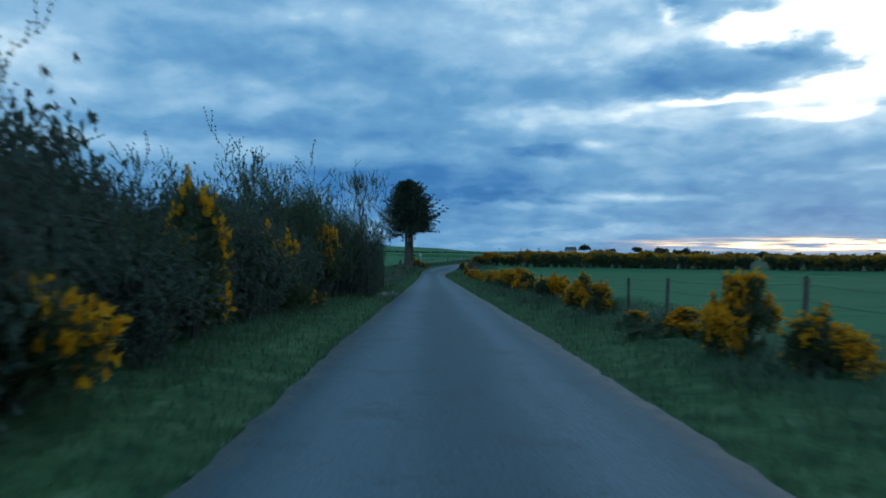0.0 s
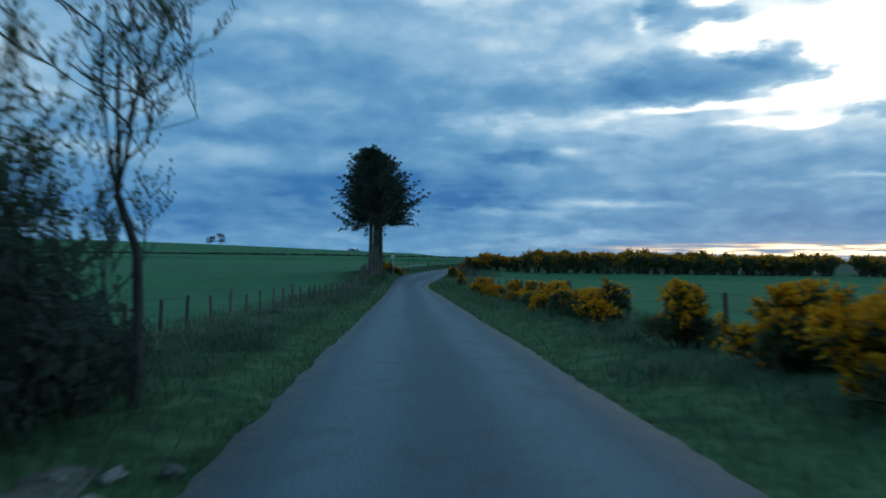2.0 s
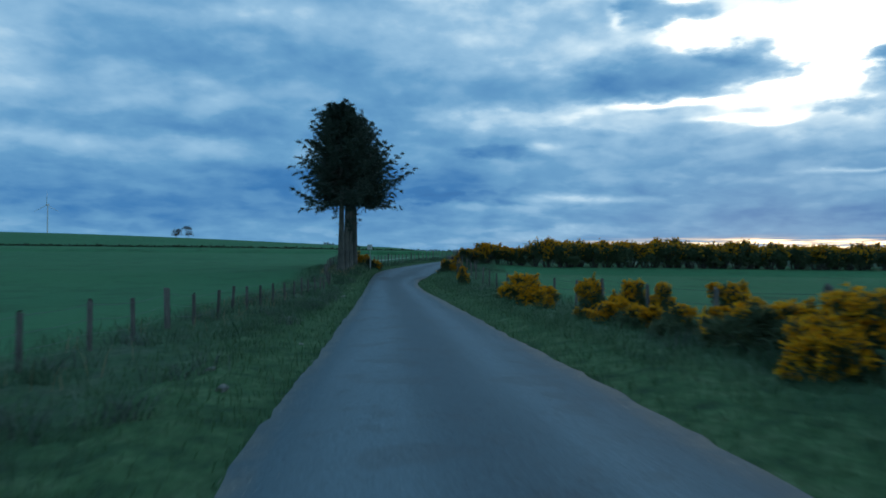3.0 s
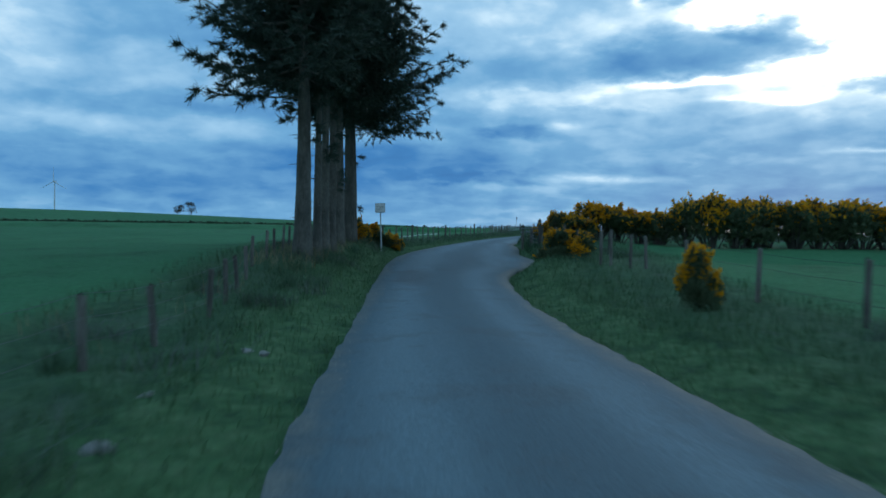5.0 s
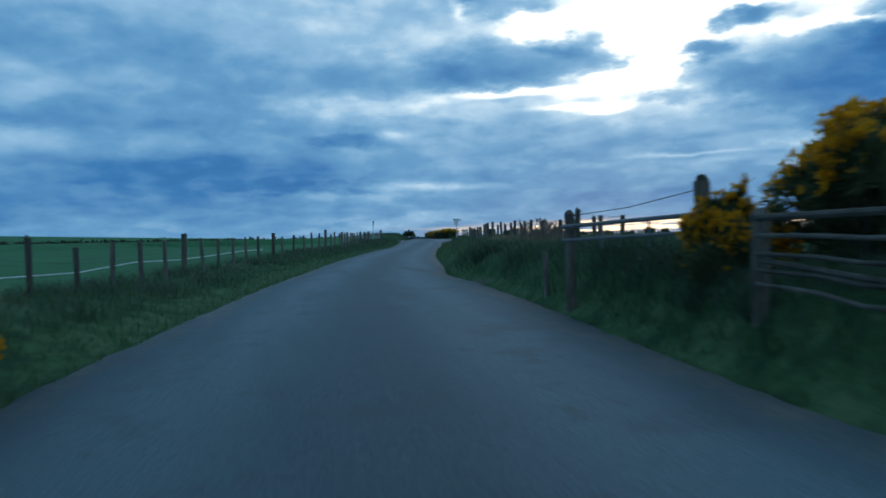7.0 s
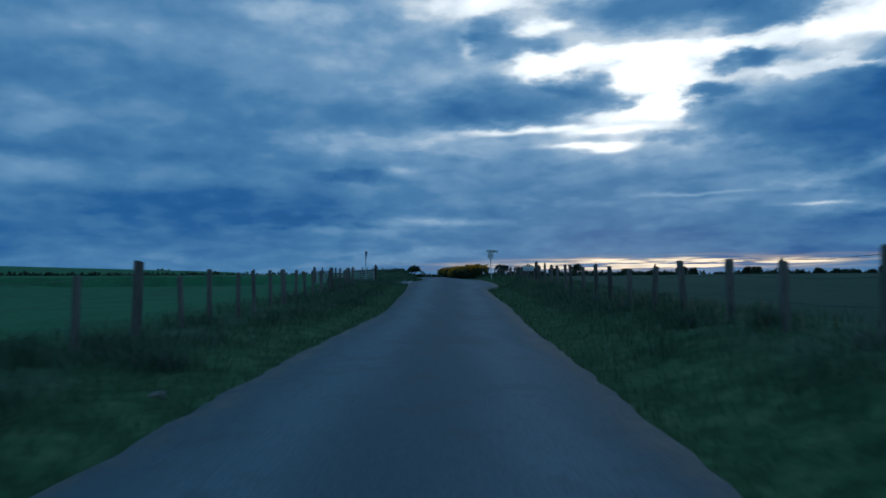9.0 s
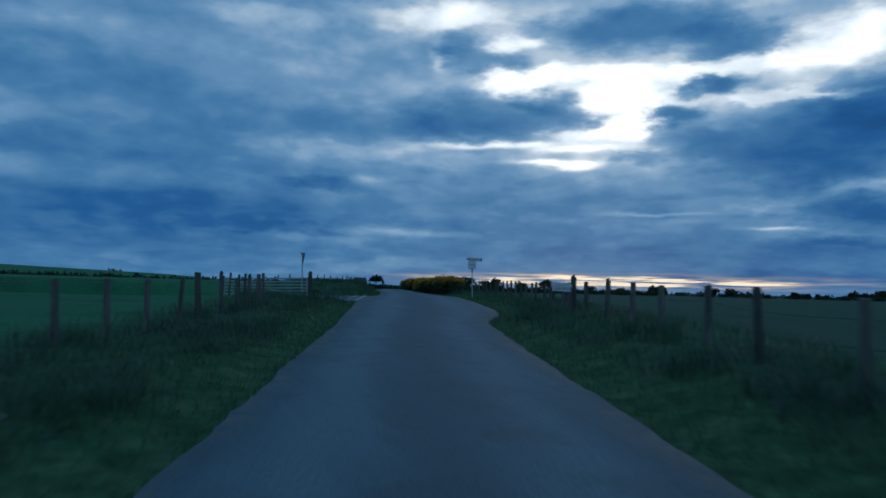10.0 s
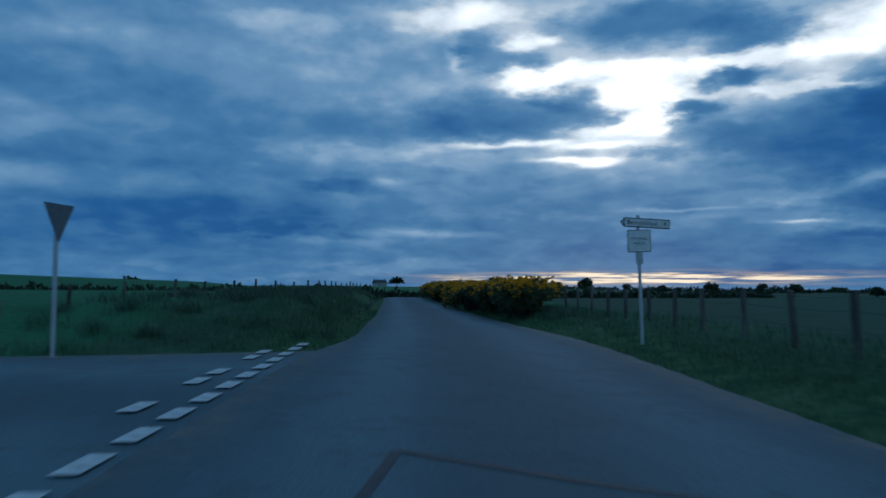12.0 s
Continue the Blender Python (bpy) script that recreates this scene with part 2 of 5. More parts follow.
def ground_material():
    m = bpy.data.materials.new("field_grass")
    m.use_nodes = True
    t = m.node_tree
    b = t.nodes["Principled BSDF"]
    co = t.nodes.new("ShaderNodeTexCoord").outputs["Object"]
    coarse = noise_tex(t, co, 0.03, 4, 0.55)
    mid = noise_tex(t, co, 0.35, 5, 0.6)
    fine = noise_tex(t, co, 9.0, 5, 0.7)
    col = mix_col(t, ramp(t, coarse.outputs["Fac"], [(0.35, (0, 0, 0)), (0.65, (1, 1, 1))]), (0.049, 0.171, 0.074), (0.062, 0.194, 0.084))
    # the field east of the lane past the gateway lies rough and dull
    sx = t.nodes.new("ShaderNodeSeparateXYZ")
    put(t, co, sx.inputs[0])
    off = mth(t, "SUBTRACT", sx.outputs[0], mth(t, "MULTIPLY_ADD", sx.outputs[1], 0.33, -31.5))
    rough = mth(t, "MULTIPLY", mth(t, "MULTIPLY", off, 0.6, clamp=True), mth(t, "MULTIPLY", mth(t, "SUBTRACT", sx.outputs[1], 117.5), 0.5, clamp=True))
    col = mix_col(t, mth(t, "MULTIPLY", rough, 0.85), col, (0.055, 0.091, 0.062))
    col = mix_col(t, ramp(t, mid.outputs["Fac"], [(0.5, (0, 0, 0)), (0.75, (0.75, 0.75, 0.75))]), col, (0.035, 0.087, 0.041))
    # the verge: yellower grass with darker and paler tufts
    verge = t.nodes.new("ShaderNodeAttribute")
    verge.attribute_name = "verge"
    tuft = noise_tex(t, co, 2.2, 5, 0.65)
    turf = ramp(t, tuft.outputs["Fac"], [(0.34, (0.029, 0.073, 0.035)), (0.5, (0.059, 0.133, 0.054)), (0.66, (0.106, 0.180, 0.085))])
    col = mix_col(t, verge.outputs["Fac"], col, turf)
    # further back uncut: thatch and darker weeds in patches
    wild = t.nodes.new("ShaderNodeAttribute")
    wild.attribute_name = "uncut"
    patch = noise_tex(t, co, 0.9, 5, 0.65)
    thatch = ramp(t, patch.outputs["Fac"], [(0.36, (0.034, 0.075, 0.045)), (0.50, (0.056, 0.111, 0.061)), (0.66, (0.104, 0.131, 0.099))])
    col = mix_col(t, mth(t, "MULTIPLY", wild.outputs["Fac"], 0.85), col, thatch)
    shade = ramp(t, fine.outputs["Fac"], [(0.2, (0.5, 0.5, 0.5)), (0.8, (1.35, 1.35, 1.35))])
    col = mix_col(t, 1.0, col, shade, "MULTIPLY")
    put(t, col, b.inputs["Base Color"])
    b.inputs["Roughness"].default_value = 0.95
    b.inputs["Specular IOR Level"].default_value = 0.1
    bm_ = t.nodes.new("ShaderNodeBump")
    bm_.inputs["Strength"].default_value, bm_.inputs["Distance"].default_value = 0.8, 0.06
    put(t, fine.outputs["Fac"], bm_.inputs["Height"])
    put(t, bm_.outputs[0], b.inputs["Normal"])
    return m


def road_material():
    """Worn chippings: two paler wheel tracks, patched darker pieces, grit along the edges (the mesh's u runs across)."""
    m = bpy.data.materials.new("worn_asphalt")
    m.use_nodes = True
    t = m.node_tree
    b = t.nodes["Principled BSDF"]
    co = t.nodes.new("ShaderNodeTexCoord")
    uv = t.nodes.new("ShaderNodeSeparateXYZ")
    put(t, co.outputs["UV"], uv.inputs[0])
    u = uv.outputs[0]
    obj = co.outputs["Object"]
    speck = noise_tex(t, obj, 42.0, 4, 0.8)
    mid = noise_tex(t, obj, 1.2, 6, 0.65)
    longs = noise_tex(t, vmth(t, "MULTIPLY", obj, (1.4, 0.12, 1.0)), 1.0, 4, 0.6)
    wob = mth(t, "MULTIPLY_ADD", mth(t, "SUBTRACT", longs.outputs["Fac"], 0.5), 0.25, u)
    trk = mth(t, "POWER", mth(t, "ABSOLUTE", mth(t, "SINE", mth(t, "MULTIPLY", wob, math.pi * 2))), 3.0)
    col = mix_col(t, mth(t, "MULTIPLY", trk, 0.9), (0.067, 0.110, 0.127), (0.118, 0.178, 0.200))
    col = mix_col(t, ramp(t, mid.outputs["Fac"], [(0.54, (0, 0, 0)), (0.60, (0.35, 0.35, 0.35))]), col, (0.074, 0.086, 0.090))
    grit = noise_tex(t, obj, 3.0, 6, 0.7)
    edge = mth(t, "MULTIPLY", mth(t, "MULTIPLY", mth(t, "SUBTRACT", mth(t, "ABSOLUTE", mth(t, "SUBTRACT", wob, 0.5)), 0.405, clamp=True), 11.0, clamp=True), ramp(t, grit.outputs["Fac"], [(0.35, (0.15, 0.15, 0.15)), (0.6, (1, 1, 1))]), clamp=True)
    col = mix_col(t, edge, col, (0.180, 0.170, 0.145))
    # dark oil and tar stains
    spread = vmth(t, "ADD", obj, vmth(t, "MULTIPLY", vmth(t, "SUBTRACT", mid.outputs["Color"], (0.5, 0.5, 0.5)), (0.9, 3.0, 0.0)))
    for cx, cy, rx, ry, deep in ((-0.45, 96.0, 0.55, 3.2, 0.55), (6.6, 127.3, 0.35, 1.6, 0.45), (4.4, 127.4, 0.3, 1.2, 0.4)):
        q = vmth(t, "MULTIPLY", vmth(t, "SUBTRACT", spread, (cx, cy, 0.0)), (1 / rx, 1 / ry, 0.0))
        stain = mth(t, "MULTIPLY", mth(t, "SUBTRACT", 1.3, vmth(t, "DOT_PRODUCT", q, q), clamp=True), deep, clamp=True)
        col = mix_col(t, stain, col, (0.055, 0.060, 0.066))
    shade = ramp(t, speck.outputs["Fac"], [(0.3, (0.5, 0.5, 0.5)), (0.7, (1.45, 1.45, 1.45))])
    col = mix_col(t, 1.0, col, shade, "MULTIPLY")
    put(t, col, b.inputs["Base Color"])
    b.inputs["Roughness"].default_value = 0.76
    b.inputs["Specular IOR Level"].default_value = 0.35
    bm_ = t.nodes.new("ShaderNodeBump")
    bm_.inputs["Strength"].default_value, bm_.inputs["Distance"].default_value = 0.5, 0.012
    put(t, speck.outputs["Fac"], bm_.inputs["Height"])
    put(t, bm_.outputs[0], b.inputs["Normal"])
    return m


M_GROUND = ground_material()
M_ROAD = road_material()
M_PAINT = material("worn_road_paint", (0.72, 0.72, 0.70), (0.45, 0.45, 0.44), 6, 60, 0.8, 0.2)
M_GRASS = leafy("verge_grass", (0.053, 0.121, 0.052), (0.100, 0.178, 0.083), soft=0.4)
M_DRY = leafy("dry_grass", (0.20, 0.16, 0.085), (0.33, 0.27, 0.16))
M_WEED = leafy("verge_weeds", (0.048, 0.105, 0.050), (0.096, 0.163, 0.083), soft=0.4)
M_TUSSOCK = leafy("tussock_grass", (0.040, 0.089, 0.050), (0.090, 0.148, 0.080), soft=0.4)
M_DEAD = leafy("dead_brown_stalks", (0.20, 0.15, 0.125), (0.34, 0.27, 0.23), soft=0.6)
M_THATCH = leafy("brown_thatch", (0.068, 0.089, 0.068), (0.132, 0.156, 0.124))
M_TAR = material("black_tar_seal", (0.035, 0.036, 0.040), (0.055, 0.057, 0.060), 5, 40, 0.6, 0.3)
M_SOIL = material("scuffed_soil", (0.085, 0.080, 0.066), (0.17, 0.16, 0.135), 3, 20, 0.95, 0.8)
M_GRIT = material("pale_grit", (0.24, 0.22, 0.19), (0.34, 0.31, 0.27), 6, 50, 0.9, 0.5, vary=0.3)
M_GORSE = leafy("gorse_needles", (0.064, 0.094, 0.050), (0.124, 0.156, 0.078), soft=0.35)
M_FLOWER = leafy("gorse_flowers", (0.80, 0.33, 0.010), (0.86, 0.47, 0.026), soft=0.5)
M_TWIG = material("twig_bark", (0.050, 0.045, 0.038), (0.098, 0.088, 0.072), 4, 40, 0.9, 0.4)
M_BRAMBLE = leafy("bramble_leaves", (0.070, 0.091, 0.066), (0.136, 0.166, 0.124), soft=0.3)
M_BUD = leafy("young_leaves", (0.084, 0.128, 0.064), (0.150, 0.200, 0.104), soft=0.35)
M_BARK = material("spruce_bark", (0.072, 0.066, 0.056), (0.150, 0.136, 0.112), 3, 22, 0.95, 0.9, stretch=(1, 1, 0.35), vary=0.2)
M_NEEDLE = leafy("spruce_needles", (0.034, 0.052, 0.040), (0.064, 0.086, 0.060), soft=0.15)
M_POST = material("weathered_post", (0.075, 0.066, 0.056), (0.19, 0.17, 0.145), 5, 45, 0.9, 0.6, stretch=(1, 1, 0.2), vary=0.35)
M_WIRE = material("rusted_wire", (0.07, 0.068, 0.066), (0.12, 0.116, 0.11), 10, 60, 0.5, 0.0, metal=0.5)
M_GATE = material("grey_gate_rails", (0.085, 0.078, 0.068), (0.17, 0.158, 0.138), 4, 40, 0.9, 0.5, vary=0.2)
M_STEEL = material("galvanised_gate_tube", (0.36, 0.37, 0.38), (0.48, 0.49, 0.50), 8, 60, 0.5, 0.1, metal=0.25)
M_WHITE = material("white_sign_face", (0.86, 0.87, 0.86), (0.76, 0.78, 0.77), 4, 40, 0.5, 0.05)
M_BLACK = material("black_lettering", (0.025, 0.025, 0.028), (0.04, 0.04, 0.04), 6, 50, 0.6, 0.0)
M_POLE = material("grey_sign_pole", (0.46, 0.47, 0.47), (0.56, 0.57, 0.57), 6, 50, 0.55, 0.1)
M_BACK = material("grey_sign_back", (0.14, 0.15, 0.16), (0.2, 0.21, 0.22), 6, 50, 0.6, 0.1)
M_STONE = material("field_stone", (0.22, 0.21, 0.19), (0.36, 0.34, 0.31), 4, 26, 0.9, 0.8, vary=0.3)
M_HEDGE = leafy("far_foliage", (0.040, 0.060, 0.036), (0.072, 0.094, 0.050))
M_HARL = material("pale_harled_wall", (0.42, 0.41, 0.38), (0.52, 0.50, 0.47), 2, 30, 0.9, 0.2)
M_SLATE = material("dark_slate", (0.06, 0.062, 0.068), (0.10, 0.10, 0.105), 3, 20, 0.7, 0.4)
M_GLASS = material("dark_window", (0.02, 0.022, 0.025), (0.03, 0.03, 0.035), 3, 20, 0.15, 0.0)
M_TURBINE = material("pale_turbine_paint", (0.6, 0.61, 0.62), (0.66, 0.67, 0.68), 2, 20, 0.5, 0.0)
M_LITTER = material("pale_tape", (0.7, 0.7, 0.68), (0.6, 0.6, 0.58), 5, 40, 0.6, 0.1)

# ---- mesh helpers ----
class Mesh:
    """Collects vertices and faces, then links them as one object."""

    def __init__(self):
        self.v, self.f = [], []

    def add(self, verts, faces):
        k = len(self.v)
        self.v.extend(verts)
        self.f.extend(tuple(i + k for i in f) for f in faces)

    def box(self, sx, sy, sz, m=None, taper=1.0):
        m = m or Matrix()
        c = []
        for z, k in ((0, 1.0), (sz, taper)):
            for x, y in ((-1, -1), (1, -1), (1, 1), (-1, 1)):
                c.append(tuple(m @ Vector((x * sx / 2 * k, y * sy / 2 * k, z))))
        self.add(c, [(3, 2, 1, 0), (4, 5, 6, 7), (0, 1, 5, 4), (1, 2, 6, 5), (2, 3, 7, 6), (3, 0, 4, 7)])

    def tube(self, pts, radii, sides=6, cap=True):
        pts = [Vector(p) for p in pts]
        rings = []
        for i, p in enumerate(pts):
            d = (pts[min(i + 1, len(pts) - 1)] - pts[max(i - 1, 0)])
            d = d.normalized() if d.length > 1e-9 else Vector((0, 0, 1))
            a = d.cross(Vector((0, 0, 1)) if abs(d.z) < 0.9 else Vector((1, 0, 0))).normalized()
            b = d.cross(a)
            r = radii[i] if isinstance(radii, (list, tuple)) else radii
            rings.append([tuple(p + (a * math.cos(q) + b * math.sin(q)) * r) for q in (2 * math.pi * j / sides for j in range(sides))])
        verts = [v for ring in rings for v in ring]
        faces = []
        for i in range(len(pts) - 1):
            for j in range(sides):
                k = (j + 1) % sides
                faces.append((i * sides + j, i * sides + k, (i + 1) * sides + k, (i + 1) * sides + j))
        if cap:
            faces.append(tuple(range(sides - 1, -1, -1)))
            faces.append(tuple((len(pts) - 1) * sides + j for j in range(sides)))
        self.add(verts, faces)

    def data(self, name, mat, smooth=False):
        me = bpy.data.meshes.new(name)
        me.from_pydata(self.v, [], self.f)
        me.materials.append(mat)
        if smooth:
            me.polygons.foreach_set("use_smooth", [True] * len(me.polygons))
        me.update()
        return me


def part(name, mesh, mat, parent, label="", smooth=False):
    """One mesh object under a thing (or under a part)."""
    ob = new(name, mesh if isinstance(mesh, bpy.types.Mesh) else mesh.data(name, mat, smooth))
    ob.parent = parent
    if label:
        tagged(ob, label)
    return ob


def thing(name, label, category, group="", kind="", at=None):
    ob = new(name)
    ob.empty_display_size = 0.2
    if at is not None:
        ob.matrix_world = at
    return tagged(ob, label, category, group, kind)


def quick_mesh(name, verts, faces, mat):
    """Many triangles or quads at once from arrays."""
    me = bpy.data.meshes.new(name)
    n, k = faces.shape
    me.vertices.add(len(verts))
    me.vertices.foreach_set("co", np.ascontiguousarray(verts, dtype=np.float32).ravel())
    me.loops.add(n * k)
    me.loops.foreach_set("vertex_index", np.ascontiguousarray(faces, dtype=np.int32).ravel())
    me.polygons.add(n)
    me.polygons.foreach_set("loop_start", np.arange(0, n * k, k, dtype=np.int32))
    me.polygons.foreach_set("loop_total", np.full(n, k, dtype=np.int32))
    me.materials.append(mat)
    me.update(calc_edges=True)
    me.validate()
    return me


# ---- the lie of the land ----
# edges of the carriageway: distance north, then metres east
LEFT_EDGE = [(-40, -1.4), (0, -1.4), (90, -1.45), (101, -1.35), (108, -1.0), (113, -0.25), (119.5, 1.2), (124.5, 2.5),
             (136.5, 5.9), (148, 9.6), (154.5, 12.0), (169, 16.0), (179, 18.6), (183.5, 19.7), (194.5, 23.0), (198, 24.5), (209.7, 27.6), (218, 29.6), (240, 34.9), (300, 48)]
RIGHT_EDGE = [(-40, 2.0), (0, 2.0), (70, 1.9), (80, 1.65), (85, 1.57), (89, 1.62), (92.5, 1.8), (95, 2.05), (97, 2.35), (99.4, 3.0), (101.7, 4.05), (105.9, 4.85), (110, 4.95),
              (113.2, 5.4), (115.5, 5.8), (119, 6.35), (122, 6.75), (124.4, 6.8), (128.5, 8.0), (136.5, 10.0), (148, 13.5), (157.4, 16.6), (165, 18.9), (170.5, 20.7),
              (173.5, 22.5), (177, 23.8), (181, 25.0), (189, 27.4), (193.6, 28.7), (197, 29.5), (203.4, 30.4), (217, 33.3), (240, 38.6), (300, 52)]
ROAD_Z = [(-40, 0.4), (0, 0.05), (10, -0.09), (20, -0.29), (30, -0.53), (40, -0.75), (50, -0.97), (60, -1.19), (70, -1.38),
          (80, -1.5), (88, -1.52), (100, -1.38), (110, -1.21), (120, -1.01), (130, -0.8), (140, -0.6), (150, -0.43), (160, -0.26),
          (170, -0.07), (180, 0.13), (190, 0.24), (200, 0.33), (215, 0.45), (232, 0.60), (246, 0.62), (275, 0.2), (300, -0.8), (420, -2.5)]
YS = np.arange(-40, 300.01, 0.5)


def smooth_line(pairs, width):
    a = np.interp(YS, *np.array(pairs, dtype=float).T)
    k = np.ones(width) / width
    p = np.pad(a, width // 2, mode="edge")
    return np.convolve(p, k, mode="valid")[:len(YS)]


XL, XR, ZR = smooth_line(LEFT_EDGE, 7), smooth_line(RIGHT_EDGE, 5), smooth_line(ROAD_Z, 13)


def xl(y):
    return np.interp(y, YS, XL)


def xr(y):
    return np.interp(y, YS, XR)


def zr(y):
    return np.interp(y, YS, ZR)


# the side road: its middle line and half width
SIDE = np.array([(26.0, 188.4), (21.0, 190.2), (17.0, 192.2), (5.0, 197.5), (-60.0, 226.0)])
SIDE_HALF = np.array([7.2, 5.6, 3.7, 2.4, 2.0])


def side_reach(x, y):
    """How far a place lies outside the side road (negative: on it)."""
    best = np.full(np.shape(x), 1e9)
    for (ax, ay), (bx, by), ha, hb in zip(SIDE[:-1], SIDE[1:], SIDE_HALF[:-1], SIDE_HALF[1:]):
        dx, dy = bx - ax, by - ay
        k = np.clip(((x - ax) * dx + (y - ay) * dy) / (dx * dx + dy * dy), 0, 1)
        best = np.minimum(best, np.hypot(x - ax - k * dx, y - ay - k * dy) - (ha + k * (hb - ha)))
    return best + 50.0 * (x > xl(y) + 1.5)


def ramp01(a, lo, hi):
    k = np.clip((a - lo) / (hi - lo), 0, 1)
    return k * k * (3 - 2 * k)


def wobble(x, y):
    return (np.sin(x * 0.9 + 1.3 * np.sin(y * 0.31)) * np.sin(y * 0.7 + 0.5 * x) * 0.5
            + np.sin(x * 2.3 + y * 1.1) * np.sin(y * 2.7 - x * 0.6) * 0.3 + np.sin(x * 0.21 + y * 0.13) * 0.4)


def dip(x):
    """The side road drops away to the west."""
    return 0.75 * ramp01(16.5 - np.asarray(x, dtype=float), 0, 9)


def ground_z(x, y):
    x, y = np.asarray(x, dtype=float), np.asarray(y, dtype=float)
    base = zr(y)
    dl, dr = xl(y) - x, x - xr(y)
    d = np.maximum(np.maximum(dl, dr), 0)
    left = dl > dr
    bank_l = 0.06 - 0.20 * ramp01(y, 36, 48) * (1 - ramp01(y, 82, 93)) + 0.45 * ramp01(y, 90, 99) * (1 - ramp01(y, 114, 124)) + 0.75 * ramp01(y, 197, 202) * (1 - ramp01(y, 240, 270))
    bank_r = 0.04 + 0.34 * ramp01(y, 88, 97) * (1 - ramp01(y, 101.5, 105)) + (0.32 * ramp01(y, 104, 107) + 0.28 * ramp01(y, 112.5, 117)) * (1 - 0.62 * ramp01(y, 128, 150)) - 0.12 * ramp01(y, 165, 180) + 0.28 * ramp01(y, 107, 111) * (1 - ramp01(y, 115.5, 120))
    rise = ramp01(d, 0.4, 2.4)
    steep = ramp01(y, 92, 97) * (1 - ramp01(y, 128, 140)) * ~left
    rise = rise * (1 - steep) + ramp01(d, 0.08, 0.85) * steep
    z = base - 0.09 * (1 - ramp01(d, 0.35, 1.0)) + np.where(left, bank_l, bank_r) * rise
    z = z + wobble(x, y) * 0.07 * ramp01(d, 0.4, 2.0) * (1 - 0.6 * ramp01(d, 6, 12))
    # tussocky lumps on the verges
    lumps = np.sin(x * 4.1 + 1.7 * np.sin(y * 1.3)) * np.sin(y * 3.3 + 1.1 * np.sin(x * 1.9)) + 0.6 * np.sin(x * 7.3 - y * 2.1) * np.sin(y * 5.9 + x * 1.2)
    z = z + 0.055 * lumps * ramp01(d, 0.5, 1.4) * (1 - ramp01(d, 3.8, 5.5)) * (y < 245)
    # fields beyond the fences
    field_l = -0.15 * ramp01(d, 5, 14)
    field_r = -(0.25 + 0.55 * ramp01(y, 120, 150) * (1 - ramp01(y, 168, 185))) * ramp01(d, 4.0, 10) - 0.006 * np.clip(d - 10, 0, 500)
    z = z + np.where(left, field_l, field_r)
    # broad hill to the north-west, gentle fall to the east
    hy = np.where(y < 430, np.exp(-((y - 430) / 118.0) ** 2), np.exp(-((y - 430) / 700.0) ** 2))
    z = z + 11.7 * np.exp(-((x + 230) / 250.0) ** 2) * hy * np.maximum(ramp01(d, 8, 80), ramp01(y, 300, 400) * ramp01(60 - x, 0, 60))
    z = z + 5.0 * ramp01(y, 400, 900) * (1 - ramp01(x, 250, 700)) * (x > -100)
    s = side_reach(x, y)
    on = 1 - ramp01(s, 0.0, 1.6)
    return z * (1 - on) + (base - 0.07 - dip(x)) * on


def steps(lo, hi, fine_lo, fine_hi, fine, grow=1.22):
    a = list(np.arange(fine_lo, fine_hi, fine))
    s, p = fine, fine_lo
    while p > lo:
        s *= grow
        p -= s
        a.insert(0, p)
    s, p = fine, a[-1]
    while p < hi:
        s *= grow
        p += s
        a.append(p)
    return np.array(a)


def make_ground():
    gx = steps(-2600, 3000, -9, 40, 0.28, 1.12)
    gy = steps(-300, 3600, -4, 245, 0.42, 1.12)
    X, Y = np.meshgrid(gx, gy)
    Z = ground_z(X, Y)
    nx, ny = len(gx), len(gy)
    v = np.stack([X, Y, Z], -1).reshape(-1, 3)
    i = np.arange(nx * ny).reshape(ny, nx)
    f = np.stack([i[:-1, :-1], i[:-1, 1:], i[1:, 1:], i[1:, :-1]], -1).reshape(-1, 4)
    me = quick_mesh("ground", v, f, M_GROUND)
    away = np.maximum(xl(Y) - X, X - xr(Y))
    uncut = 0.7 * ramp01(away, 1.2, 2.4) * (1 - ramp01(away, 3.9, 5.4)) * (1 - ramp01(Y, 235, 260))
    me.attributes.new("uncut", "FLOAT", "POINT").data.foreach_set("value", uncut.reshape(-1).astype(np.float32))
    verge = (1 - ramp01(away, 4.0, 5.6)) * (1 - ramp01(Y, 250, 290))
    me.attributes.new("verge", "FLOAT", "POINT").data.foreach_set("value", verge.reshape(-1).astype(np.float32))
    me.polygons.foreach_set("use_smooth", [True] * len(me.polygons))
    tagged(new("ground", me), "rough green grass verges and wide pasture fields", "ground", kind="structure")


